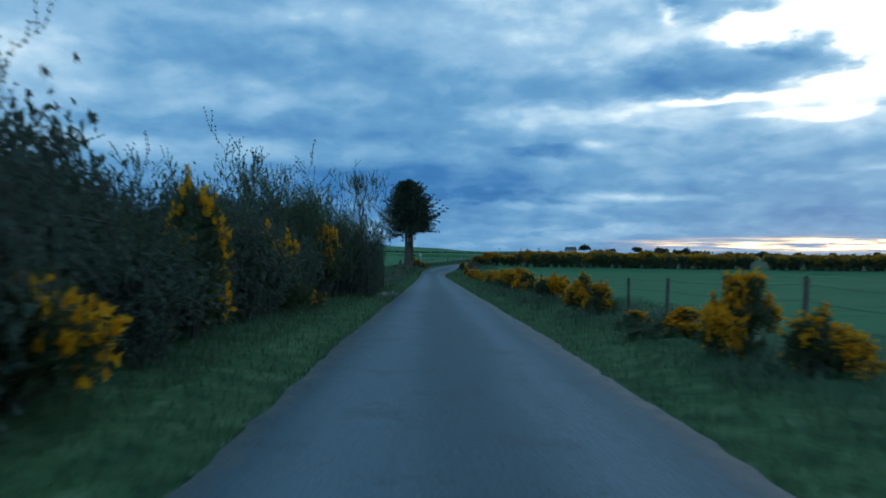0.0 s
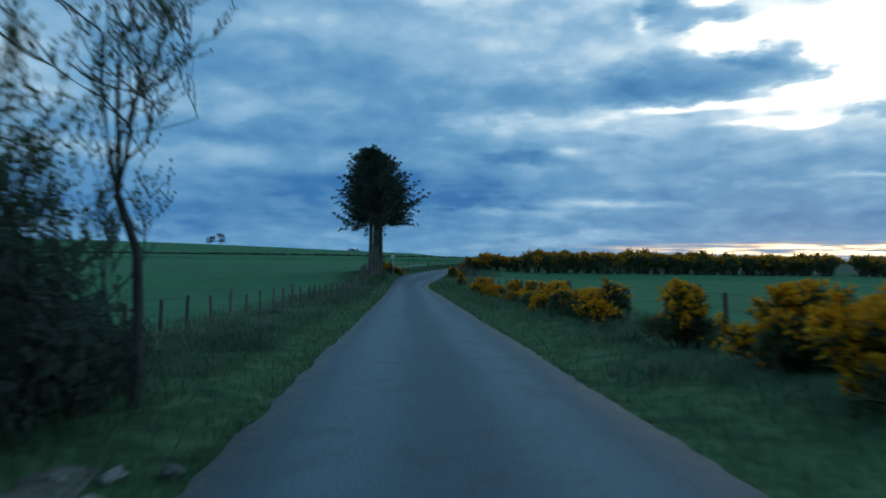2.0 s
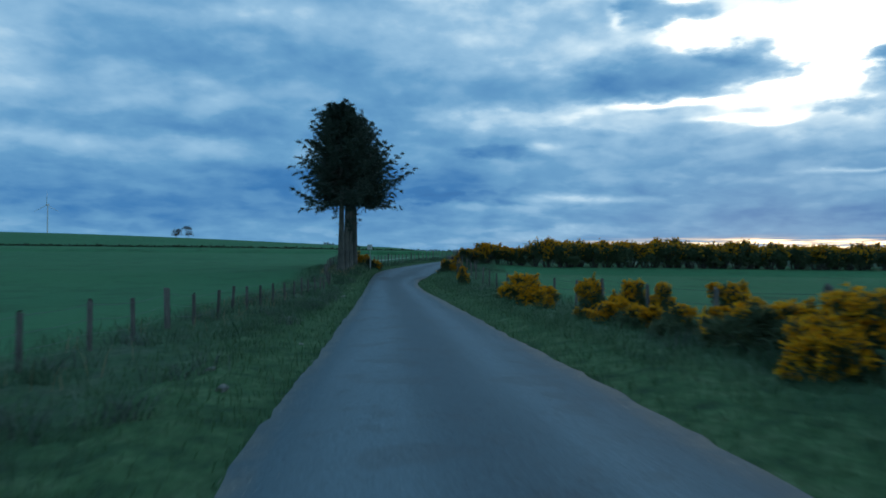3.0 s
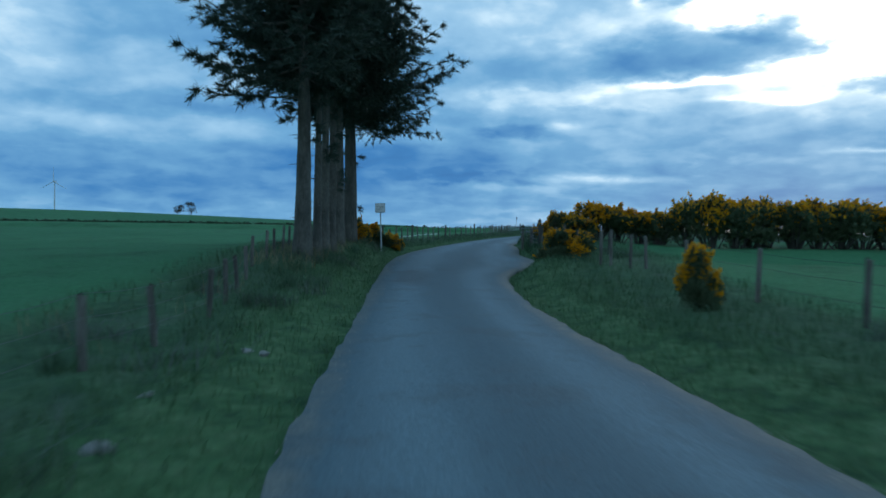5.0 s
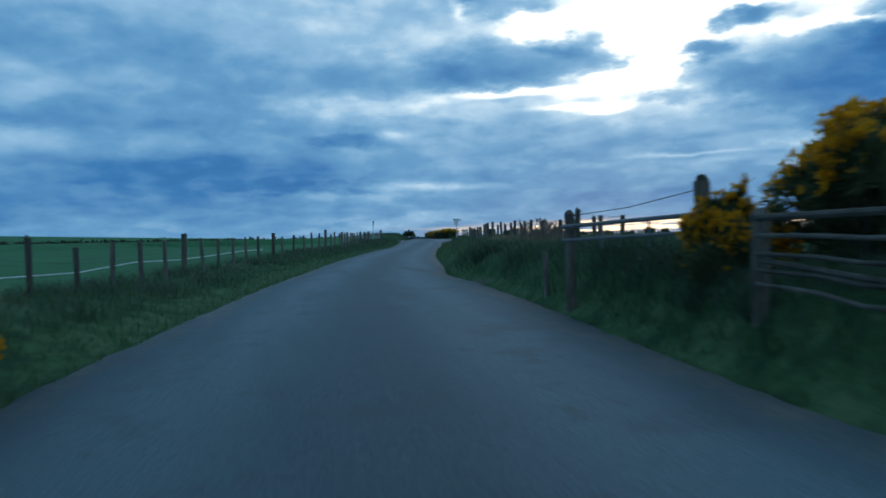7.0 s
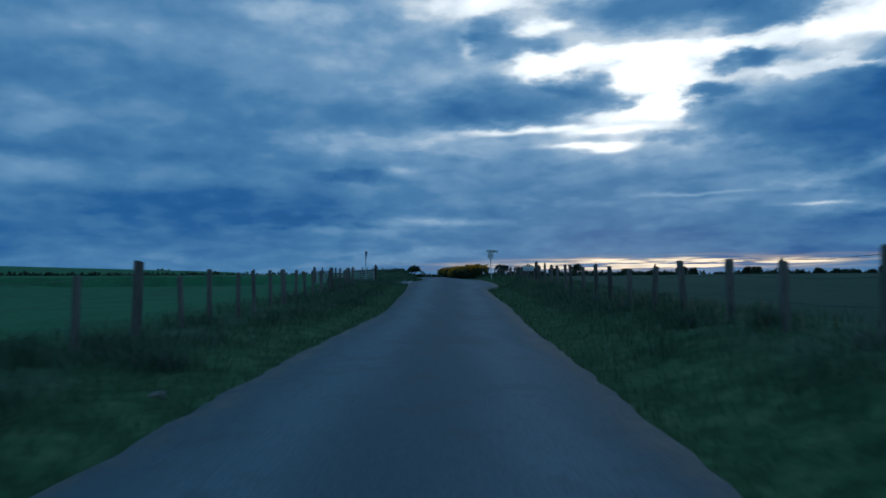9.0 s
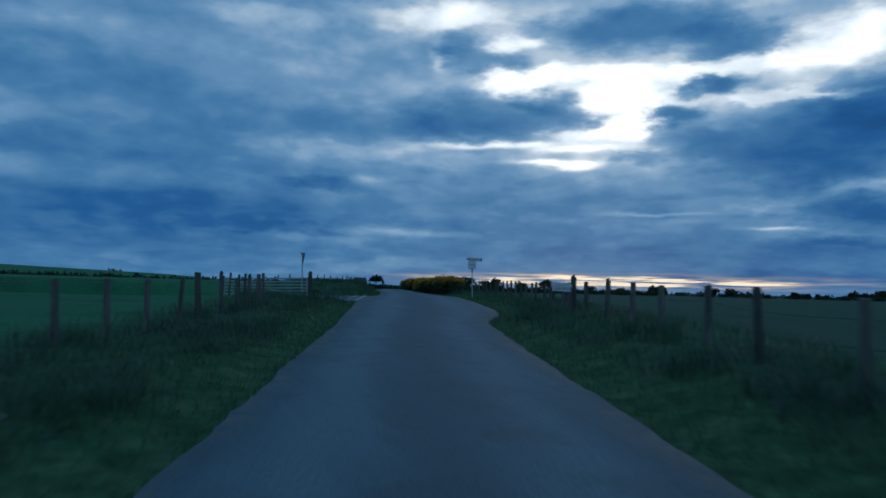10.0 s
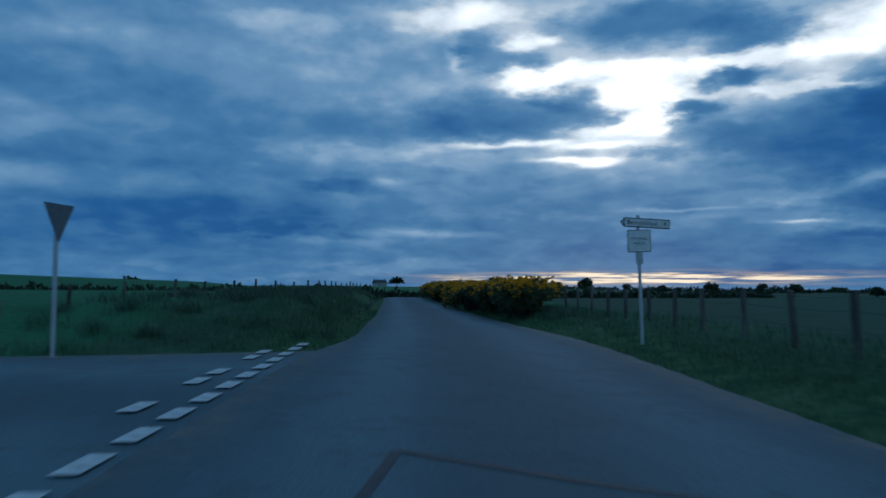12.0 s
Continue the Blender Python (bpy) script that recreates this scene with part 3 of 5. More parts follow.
def strip_mesh(name, lefts, rights, lift, mat, across=9, skirt=0.12, hump=0.045):
    """A road strip from left edge to right edge with a slight crown, and skirts down into the soil."""
    v, f, uv = [], [], []
    n = across + 2
    run = 0.0
    for k, ((ax, ay, az), (bx, by, bz)) in enumerate(zip(lefts, rights)):
        if k:
            run += math.hypot(ax - lefts[k - 1][0], ay - lefts[k - 1][1])
        v.append((ax - 0.02, ay, az - skirt)), uv.append((0.0, run))
        for j in range(across):
            u = j / (across - 1)
            crown = hump * (1 - (2 * u - 1) ** 2)
            rag = (0.018 * math.sin(run * 2.9 + 2 * math.sin(run * 0.83) + 3 * u) + 0.022 * math.sin(run * 7.7 + 3 * math.sin(run * 1.9) + 5 * u) + 0.02 * math.sin(run * 0.61 + 2 * u)) * (abs(2 * u - 1) > 0.99)
            v.append((ax + (bx - ax) * u + rag, ay + (by - ay) * u, az + (bz - az) * u + crown + lift)), uv.append((u, run))
        v.append((bx + 0.02, by, bz - skirt)), uv.append((1.0, run))
    for k in range(len(lefts) - 1):
        for j in range(n - 1):
            f.append((k * n + j, k * n + j + 1, (k + 1) * n + j + 1, (k + 1) * n + j))
    me = bpy.data.meshes.new(name)
    me.from_pydata(v, [], f)
    layer = me.uv_layers.new(name="across")
    idx = np.zeros(len(me.loops), dtype=np.int32)
    me.loops.foreach_get("vertex_index", idx)
    layer.data.foreach_set("uv", np.array(uv, dtype=np.float32)[idx].ravel())
    me.materials.append(mat)
    me.polygons.foreach_set("use_smooth", [True] * len(me.polygons))
    return me


def make_roads():
    ys = np.arange(-38, 292, 0.3)
    lefts = [(float(xl(y)), float(y), float(zr(y))) for y in ys]
    rights = [(float(xr(y)), float(y), float(zr(y))) for y in ys]
    tagged(new("road", strip_mesh("road", lefts, rights, 0.0, M_ROAD)), "worn grey single-track asphalt road with pale gritty edges", "road", kind="structure")
    a, b = [], []
    seg = np.cumsum([0] + [float(np.hypot(*(q - p))) for p, q in zip(SIDE[:-1], SIDE[1:])])
    for s in np.arange(0.0, seg[-1], 1.0):
        x, y = float(np.interp(s, seg, SIDE[:, 0])), float(np.interp(s, seg, SIDE[:, 1]))
        x2, y2 = float(np.interp(s + 0.5, seg, SIDE[:, 0])), float(np.interp(s + 0.5, seg, SIDE[:, 1]))
        h = float(np.interp(s, seg, SIDE_HALF))
        dx, dy = x2 - x, y2 - y
        ln = math.hypot(dx, dy) or 1
        px, py = -dy / ln * h, dx / ln * h
        a.append((x + px, y + py, float(zr(y + py)) - 0.015 - float(dip(x + px)))), b.append((x - px, y - py, float(zr(y - py)) - 0.015 - float(dip(x - px))))
    tagged(new("side_road", strip_mesh("side_road", a, b, 0.0, M_ROAD, hump=0.0)), "grey asphalt side road meeting the lane", "road", kind="structure")


def make_markings():
    """Two rows of give-way dashes across the mouth of the side road."""
    rows = (((20.15, 185.6), (23.25, 196.8), ()), ((19.72, 186.1), (22.55, 196.0), (3, 4, 6, 9)))
    proto = None
    for (ax, ay), (bx, by), worn_off in rows:
        ln = math.hypot(bx - ax, by - ay)
        ang = math.degrees(math.atan2(bx - ax, by - ay))
        k = 0.0
        while k < ln:
            x, y = ax + (bx - ax) * k / ln, ay + (by - ay) * k / ln
            k += 0.95
            if round(k / 0.95) in worn_off:
                continue
            if proto is None:
                m = Mesh()
                m.box(0.2, 0.58, 0.006)
                proto = m.data("give_way_dash", M_PAINT)
            ob = new("give_way_dash", proto)
            u = np.clip((x - xl(y)) / (xr(y) - xl(y)), 0, 1)
            ob.matrix_world = pose(x, y, float(zr(y)) + 0.045 * (1 - (2 * u - 1) ** 2) + 0.001, 0, 0, -ang)
            tagged(ob, "worn white painted dash of a give-way line", "road marking", "give-way dashes", "structure")


make_ground()
make_roads()
make_markings()

# ---- plants ----
def blades(name, place, mat, tall, wide, lean=0.45, seed=1):
    """Grass as one mesh: every blade a bent strip of two quads ending in a point."""
    rng = np.random.default_rng(seed)
    P = np.asarray(place)
    n = len(P)
    h = tall * rng.uniform(0.5, 1.25, n)
    a = rng.uniform(0, 2 * np.pi, n)
    w = wide * rng.uniform(0.6, 1.3, n)
    dirx, diry = np.cos(a), np.sin(a)
    bend = h * lean * rng.uniform(0.2, 1.2, n)
    sx, sy = -diry * w / 2, dirx * w / 2
    v = np.zeros((n, 5, 3))
    v[:, 0] = P - np.stack([sx, sy, 0.04 + 0 * sx], 1)
    v[:, 1] = P + np.stack([sx, sy, -0.04 + 0 * sx], 1)
    mid = P + np.stack([dirx * bend * 0.35, diry * bend * 0.35, h * 0.6], 1)
    v[:, 2] = mid + np.stack([sx, sy, 0 * sx], 1) * 0.7
    v[:, 3] = mid - np.stack([sx, sy, 0 * sx], 1) * 0.7
    v[:, 4] = P + np.stack([dirx * bend, diry * bend, h], 1)
    i = np.arange(n)[:, None] * 5
    f = np.concatenate([i + [0, 1, 2], i + [0, 2, 3], i + [3, 2, 4]], 1).reshape(-1, 3)
    return quick_mesh(name, v.reshape(-1, 3), f, mat)


def verge_points(n, lo, hi, side, dmin, dmax, rng, clump=0.6):
    y = rng.uniform(lo, hi, n)
    d = dmin + (dmax - dmin) * rng.uniform(0, 1, n) ** 1.2
    x = xl(y) - d if side < 0 else xr(y) + d
    keep = (wobble(x * 1.7, y * 1.7) + rng.normal(0, 0.5, n) > -clump) & (side_reach(x, y) > 0.15)
    x, y = x[keep], y[keep]
    return np.stack([x, y, ground_z(x, y)], 1)


def make_verges():
    rng = np.random.default_rng(5)
    near = np.concatenate([verge_points(52000, -2, 215, s, 0.04, 2.6, rng, 0.9) for s in (-1, 1)])
    tagged(new("verge_grass", blades("verge_grass", near, M_GRASS, 0.12, 0.014, 1.5, seed=2)), "short dense green grass along the road edges", "grass", kind="stuff")
    back = np.concatenate([verge_points(60000, -2, 215, s, 1.0, 5.4, rng, 0.25) for s in (-1, 1)])
    tagged(new("rank_grass", blades("rank_grass", back, M_WEED, 0.24, 0.013, 1.5, seed=3)), "long tussocky green grass under the fences", "grass", kind="stuff")
    # tussocks: dark round heaps of long blades, and browner ones of last year's thatch
    spots = np.concatenate([verge_points(520, 36, 183, -1, 1.1, 4.2, rng, 0.3), verge_points(110, 6, 48, 1, 1.0, 3.6, rng, 0.3), verge_points(40, 48, 112, 1, 2.2, 3.8, rng, 0.3), verge_points(230, 114, 183, 1, 1.0, 4.2, rng, 0.3), verge_points(120, 103, 126, 1, 0.3, 1.7, rng, 0.8), verge_points(70, 196, 240, 1, 0.8, 3.0, rng, 0.5), verge_points(260, 196, 240, -1, 0.5, 7.5, rng, 0.6)])
    for name, mat, part_of, tall, words in (("tussock_grass", M_TUSSOCK, slice(0, None, 2), 0.40, "dark uneven tussocks of rank verge grass"), ("thatch_grass", M_THATCH, slice(1, None, 3), 0.32, "brown thatch of old grass between the tussocks")):
        c = np.repeat(spots[part_of], 75, 0)
        size = np.repeat(rng.uniform(0.10, 0.34, len(spots[part_of])), 75)
        c = c + np.stack([rng.normal(0, 1, len(c)) * size, rng.normal(0, 1, len(c)) * size, 0 * size], 1)
        c[:, 2] = ground_z(c[:, 0], c[:, 1])
        c = c[(np.maximum(xl(c[:, 1]) - c[:, 0], c[:, 0] - xr(c[:, 1])) > 0.5)]
        tagged(new(name, blades(name, c, mat, tall * 0.8, 0.014, 1.6, seed=9)), words, "grass", kind="stuff")
    # long weeds on the corner by the side road
    cx, cy = rng.uniform(14.5, 19.2, 5200), rng.uniform(182.2, 190.0, 5200)
    keep = (side_reach(cx, cy) > 0.2) & (cx < xl(cy) - 0.35) & (rng.uniform(0, 1, 5200) < 0.35 + 0.65 * (wobble(cx * 2, cy * 2) > 0))
    corner = np.stack([cx, cy, ground_z(cx, cy)], 1)[keep]
    tagged(new("corner_weeds", blades("corner_weeds", corner, M_TUSSOCK, 0.46, 0.016, 1.1, seed=21)), "long dark weeds and grass on the corner by the side road", "grass", kind="stuff")
    bank = verge_points(9000, 103, 128, 1, 0.35, 2.6, rng, 0.9)
    tagged(new("bank_grass", blades("bank_grass", bank, M_WEED, 0.25, 0.012, 1.7, seed=12)), "deep uncut grass on the bank by the gateway", "grass", kind="stuff")
    dry = np.concatenate([verge_points(3600, 117, 131, 1, 1.8, 4.2, rng, 0.0), verge_points(1800, 131, 176, 1, 2.2, 4.4, rng, -0.2), verge_points(2600, 94, 117, -1, 1.7, 3.6, rng, -0.1), verge_points(1200, 40, 92, -1, 2.6, 4.6, rng, -0.3)])
    dry = np.concatenate([dry, verge_points(2600, 119.5, 125.5, 1, 2.1, 3.3, rng, 0.4)])
    tagged(new("dry_grass", blades("dry_grass", dry, M_DRY, 0.36, 0.014, 0.9, seed=4)), "pale dead grass stalks left from last summer", "grass", kind="stuff")


def dead_weeds(x, y, height, wide, seed):
    """A stand of last year's brown weed stalks with ragged seed heads."""
    rng = np.random.default_rng(seed)
    c = np.stack([x + rng.normal(0, wide, 55), y + rng.normal(0, wide, 55)], 1)
    foot = np.concatenate([c, ground_z(c[:, 0], c[:, 1])[:, None]], 1)
    t = thing("dead_weeds", "brown dead weed stalks standing against the fence", "weeds", "dead weeds on the bank")
    tagged(part("stalks", blades("stalks", foot, M_DEAD, height * 0.85, 0.022, 0.25, seed), None, t), kind="stuff")
    heads = foot + np.stack([rng.normal(0, 0.05, 55), rng.normal(0, 0.05, 55), height * rng.uniform(0.35, 0.95, 55)], 1)
    tagged(part("seed_heads", needles_mesh("seed_heads", heads, np.tile([0, 0, 1.0], (55, 1)), 9, 0.09, 0.024, M_DEAD, seed, 0.55, True), None, t), kind="stuff")


def needles_mesh(name, centres, outs, n_per, length, width, mat, seed, spread=0.8, thin=False):
    """Little pointed sprays round given places."""
    rng = np.random.default_rng(seed)
    C = np.repeat(centres, n_per, 0)
    O = np.repeat(outs, n_per, 0)
    n = len(C)
    d = O + rng.normal(0, spread, (n, 3))
    d /= np.linalg.norm(d, axis=1)[:, None] + 1e-9
    s = np.cross(d, rng.normal(0, 1, (n, 3)))
    s /= np.linalg.norm(s, axis=1)[:, None] + 1e-9
    ln = length * rng.uniform(0.55, 1.3, n)[:, None]
    wd = width * rng.uniform(0.6, 1.3, n)[:, None]
    if thin:
        C = C + d * ln * rng.uniform(-0.3, 0.4, n)[:, None]
        v = np.stack([C - s * wd / 2, C + s * wd / 2, C + d * ln], 1)
        return quick_mesh(name, v.reshape(-1, 3), np.arange(n * 3).reshape(-1, 3), mat)
    v = np.stack([C - s * wd / 2, C + s * wd / 2, C + d * ln * 0.6 + s * wd * 0.45, C + d * ln, C + d * ln * 0.6 - s * wd * 0.45], 1)
    i = np.arange(n)[:, None] * 5
    f = np.concatenate([i + [0, 1, 2], i + [0, 2, 4], i + [4, 2, 3]], 1).reshape(-1, 3)
    return quick_mesh(name, v.reshape(-1, 3), f, mat)


def gorse_parts(seed, bloom, close, leggy=False):
    """Foliage, flowers and stems of a gorse bush about 2 m wide and 1.6 m high."""
    rng = np.random.default_rng(seed)
    lobes = []
    for k in range(22 if leggy else 19):
        a, r = rng.uniform(0, 2 * np.pi), rng.uniform(0.0, 0.8)
        dome = math.sqrt(1 - (r / 0.95) ** 2)
        z = rng.uniform(0.22, 1.34 * dome) * (0.78 + 0.34 * math.sin(a * 2 + seed))
        if leggy:
            # a billowing crown on bare stems, with a little growth below
            r = r * 1.15
            z = rng.uniform(0.35, 0.85) if k % 4 == 0 else rng.uniform(0.88, 1.0 + 0.42 * dome)
        lobes.append((np.cos(a) * r, np.sin(a) * r, z, rng.uniform(0.11, 0.32) if close else rng.uniform(0.20, 0.36)))
    tips, outs, skins = [], [], []
    for x, y, z, r in lobes:
        n = int((150 if close else 110) * r / 0.3)
        d = rng.normal(0, 1, (n, 3))
        d /= np.linalg.norm(d, axis=1)[:, None]
        d[:, 2] = np.where(d[:, 2] < -0.5, -d[:, 2], d[:, 2])
        bump = 1 + 0.25 * np.sin(d[:, 0] * 7 + seed) * np.sin(d[:, 1] * 6) + rng.normal(0, 0.12, n)
        q = np.array([x, y, z]) + d * (r * bump)[:, None]
        tips.append(q), outs.append(d + np.array([0, 0, 0.4]))
        skins.append(np.stack([np.full(n, x), np.full(n, y), np.full(n, z)], 1))
    q, o = np.concatenate(tips), np.concatenate(outs)
    # loose sprigs that stand out from the mass
    for k in range(130):
        i = rng.integers(0, len(q))
        d = o[i] * np.array([1, 1, 0.5]) + np.array([0, 0, 0.7]) + rng.normal(0, 0.3, 3)
        d = d / np.linalg.norm(d)
        ln = rng.uniform(0.06, 0.26)
        s = q[i] + d * np.linspace(0.1, 1, 9)[:, None] * ln + rng.normal(0, 0.015, (9, 3))
        q, o = np.concatenate([q, s]), np.concatenate([o, np.repeat(d[None], 9, 0)])
    keep = q[:, 2] > 0.05
    q, o = q[keep], o[keep]
    if not close:
        q, o = q[::3], o[::3]
    if close:
        foliage = needles_mesh("foliage", q, o, 5, 0.18, 0.031, M_GORSE, seed + 1, 0.7, True)
    else:
        foliage = needles_mesh("foliage", q, o, 7, 0.17, 0.050, M_GORSE, seed + 1, 0.8, True)
    patch = np.sin(q[:, 0] * 3.1 + seed * 1.7) * np.sin(q[:, 1] * 2.7 + seed) + (1.7 if leggy else 1.0) * (q[:, 2] - (1.12 if leggy else 0.80)) + 0.55 * np.sin(q[:, 0] * 8 + seed) * np.sin(q[:, 1] * 9) * np.sin(q[:, 2] * 8) + rng.normal(0, 0.16, len(q))
    sel = patch > (0.60 - bloom)
    fq = q[sel] + o[sel] * 0.13
    if close:
        fq = fq + rng.normal(0, 0.03, fq.shape)
        flowers = needles_mesh("flower_sprays", fq, o[sel], 6, 0.08, 0.062, M_FLOWER, seed + 2, 1.0, True)
    else:
        flowers = needles_mesh("flower_sprays", fq + rng.normal(0, 0.04, fq.shape), o[sel], 5, 0.10, 0.075, M_FLOWER, seed + 2, 0.9, True)
    m = Mesh()
    for x, y, z, r in lobes:
        m.tube([(x * 0.25, y * 0.25, -0.1), (x * 0.6, y * 0.6, z * 0.45), (x, y, z + r * 0.5)], [0.035, 0.026, 0.008], 5)
    stems = m.data("woody_base", M_TWIG)
    return foliage, flowers, stems


GORSE = {}


def gorse_bush(x, y, width, height, bloom=1, seed=0, sink=0.05, label="", group="gorse along the lane", leggy=False):
    near = y < 124 and x < 14
    leggy = leggy or not near
    key = (bloom, seed % 4, near, leggy)
    if key not in GORSE:
        GORSE[key] = gorse_parts(11 + 7 * bloom + 3 * (seed % 4), (0.05, 0.36 if near else 0.30, 0.68 if near else 0.62)[bloom], near, leggy)
    fo, fl, st = GORSE[key]
    rng = random.Random(seed * 31 + int(x * 10))
    text = label or ("dark green gorse bush with hardly any flowers", "dark gorse bush with scattered yellow flowers", "dense gorse bush covered in yellow flowers")[bloom]
    t = thing("gorse_bush", text, "bush", group)
    t.matrix_world = pose(x, y, float(ground_z(x, y)) - sink, 0, 0, rng.uniform(0, 360)) @ Matrix.Diagonal((width / 2.0, width / 2.0 * rng.uniform(0.85, 1.1), height / 1.8, 1))
    part("woody_base", st, None, t)
    tagged(part("foliage", fo, None, t), kind="stuff")
    if fl:
        tagged(part("flower_spray", fl, None, t, "small bright yellow flowers"), kind="stuff")
    return t


def make_gorse():
    # the roadside clumps on the east verge
    k = 1
    for x, y, w, h, b in ((4.1, 9.4, 1.05, 1.25, 2), (4.35, 7.5, 1.2, 0.85, 2), (3.95, 11.3, 1.4, 0.6, 0), (3.9, 13.2, 1.0, 0.45, 0), (4.0, 16.7, 0.95, 0.85, 1), (4.05, 18.9, 1.15, 1.1, 2), (4.2, 23.7, 1.25, 1.1, 2), (4.65, 29.9, 0.8, 0.75, 2), (4.75, 32.6, 1.2, 0.7, 0), (4.45, 34.3, 1.6, 1.2, 2), (4.3, 36.2, 2.1, 1.45, 2), (4.9, 39.0, 1.8, 1.25, 2),
                          (4.6, 41.8, 1.6, 1.2, 1), (4.6, 47.0, 1.6, 1.08, 2), (4.9, 48.9, 1.5, 1.1, 1), (4.5, 50.0, 1.6, 1.0, 1), (4.8, 52.8, 1.5, 1.1, 2), (5.0, 55.0, 1.8, 1.1, 0),
                          (4.9, 56.4, 1.1, 0.6, 0), (4.8, 57.8, 1.2, 0.7, 0), (6.25, 58.8, 1.2, 1.1, 1), (4.7, 59.3, 1.3, 0.65, 0), (4.6, 60.9, 1.2, 0.6, 0), (6.0, 61.3, 0.8, 1.05, 2), (5.5, 62.4, 1.1, 1.1, 2), (4.6, 62.6, 0.9, 0.5, 1), (5.2, 64.6, 0.95, 1.15, 2), (4.5, 66.6, 0.6, 0.5, 2), (4.4, 68.4, 1.7, 1.15, 2), (4.8, 71.5, 1.6, 1.0, 2), (4.6, 74.5, 1.0, 0.6, 1),
                          (4.45, 88.6, 0.95, 1.3, 2)):
        gorse_bush(x, y, w, h, b, k)
        k += 1
    # round the passing place and the gateway
    for x, y, w, top, b in ((4.35, 99.3, 1.45, 0.06, 1), (4.95, 99.1, 1.3, 0.02, 2), (4.7, 100.9, 1.3, -0.25, 1), (4.95, 102.6, 1.1, -0.4, 2), (7.35, 111.95, 1.35, 1.18, 0), (6.98, 113.1, 1.3, 0.62, 2), (6.25, 112.9, 0.8, 0.42, 2), (8.2, 112.9, 1.9, 1.0, 1), (9.54, 113.2, 2.3, 1.66, 2),
                            (10.7, 113.1, 2.3, 1.38, 1), (11.8, 112.9, 2.2, 1.30, 1), (12.9, 113.0, 2.1, 1.22, 1), (14.2, 112.7, 2.0, 1.80, 0)):
        gorse_bush(x, y, w, (top - float(ground_z(x, y))) * (0.92 if top > 0.9 else 1.0), b, k, group="gorse by the gateway", leggy=top > 0.9)
        k += 1
    # the long gorse hedge across the fields
    rng = random.Random(4)
    x = 15.4
    while x < 118:
        if not (52 < x < 54.5):
            y = 112.6 + rng.uniform(-0.7, 0.7) + 0.02 * (x - 14)
            gorse_bush(x, y, rng.uniform(2.5, 3.3), rng.choice((2.25, 2.4, 2.5, 2.75)) if x < 45 else rng.uniform(2.2, 2.6), rng.choice((0, 1, 1, 2)), k, group="gorse hedge across the field")
            k += 1
        x += rng.uniform(1.05, 1.5)
    # by the passing-place sign
    for x, y, w, h, b in ((-3.35, 112.5, 1.2, 1.25, 1), (-2.75, 112.3, 1.35, 1.35, 2), (-2.0, 112.9, 1.4, 1.1, 0), (-1.35, 113.1, 1.15, 1.0, 1), (-0.95, 113.3, 0.8, 0.72, 2), (-4.0, 115.3, 1.2, 1.0, 1)):
        gorse_bush(x, y, w, h, b, k, group="gorse by the sign")
        k += 1
    # the bank of gorse beyond the junction
    for i in range(26):
        y = 204.6 + i * 1.6
        x = float(xr(y)) + 0.7 + rng.uniform(-0.2, 0.8)
        gorse_bush(x, y, rng.uniform(2.2, 2.8), rng.uniform(1.15, 1.4), 2, k, group="gorse bank beyond the junction")
        k += 1


def grow(m, tips, p, d, length, r, depth, rng, up=0.25, wild=0.5):
    """Branches that fork and fork again; the ends are kept for leaves."""
    pts, rad = [p.copy()], [r]
    n = 4
    for i in range(n):
        d = (d + Vector((rng.gauss(0, wild), rng.gauss(0, wild), rng.gauss(0, wild * 0.6) + up)) * 0.28).normalized()
        p = p + d * (length / n)
        pts.append(p.copy()), rad.append(r * (1 - 0.45 * (i + 1) / n))
        if depth <= 1:
            tips.append((tuple(p), tuple(d)))
    m.tube(pts, rad, 5 if depth > 2 else 3, cap=False)
    if depth <= 0:
        return
    for k in range(rng.choice((2, 3, 3)) if depth > 1 else rng.choice((2, 3, 4))):
        i = rng.randint(1, n)
        q = pts[i]
        e = (d + Vector((rng.gauss(0, 1), rng.gauss(0, 1), rng.gauss(0.25, 0.6))) * 0.75).normalized()
        grow(m, tips, q.copy(), e, length * rng.uniform(0.55, 0.8), max(0.007, rad[i] * rng.uniform(0.55, 0.75)), depth - 1, rng, up, wild)


def shrub_parts(seed, stems, height, depth=4, leaf=2, lean=0.35, thick=0.0, wild=0.5):
    rng = random.Random(seed)
    m, tips = Mesh(), []
    for k in range(stems):
        a = rng.uniform(0, 2 * math.pi)
        base = Vector((math.cos(a) * 0.35 * (stems > 1), math.sin(a) * 0.35 * (stems > 1), -0.15))
        d = Vector((math.cos(a) * lean, math.sin(a) * lean, 1)).normalized()
        grow(m, tips, base, d, height * rng.uniform(0.36, 0.48), thick or (0.075 if stems < 3 else 0.05), depth, rng, 0.35, wild)
    branches = m.data("branchwork", M_TWIG)
    T = np.array([t[0] for t in tips])
    D = np.array([t[1] for t in tips])
    leaves = needles_mesh("leafage", T, D, leaf, 0.046, 0.026, M_BUD, seed + 1, 1.0, True) if leaf else None
    return branches, leaves


BRAMBLES = {}


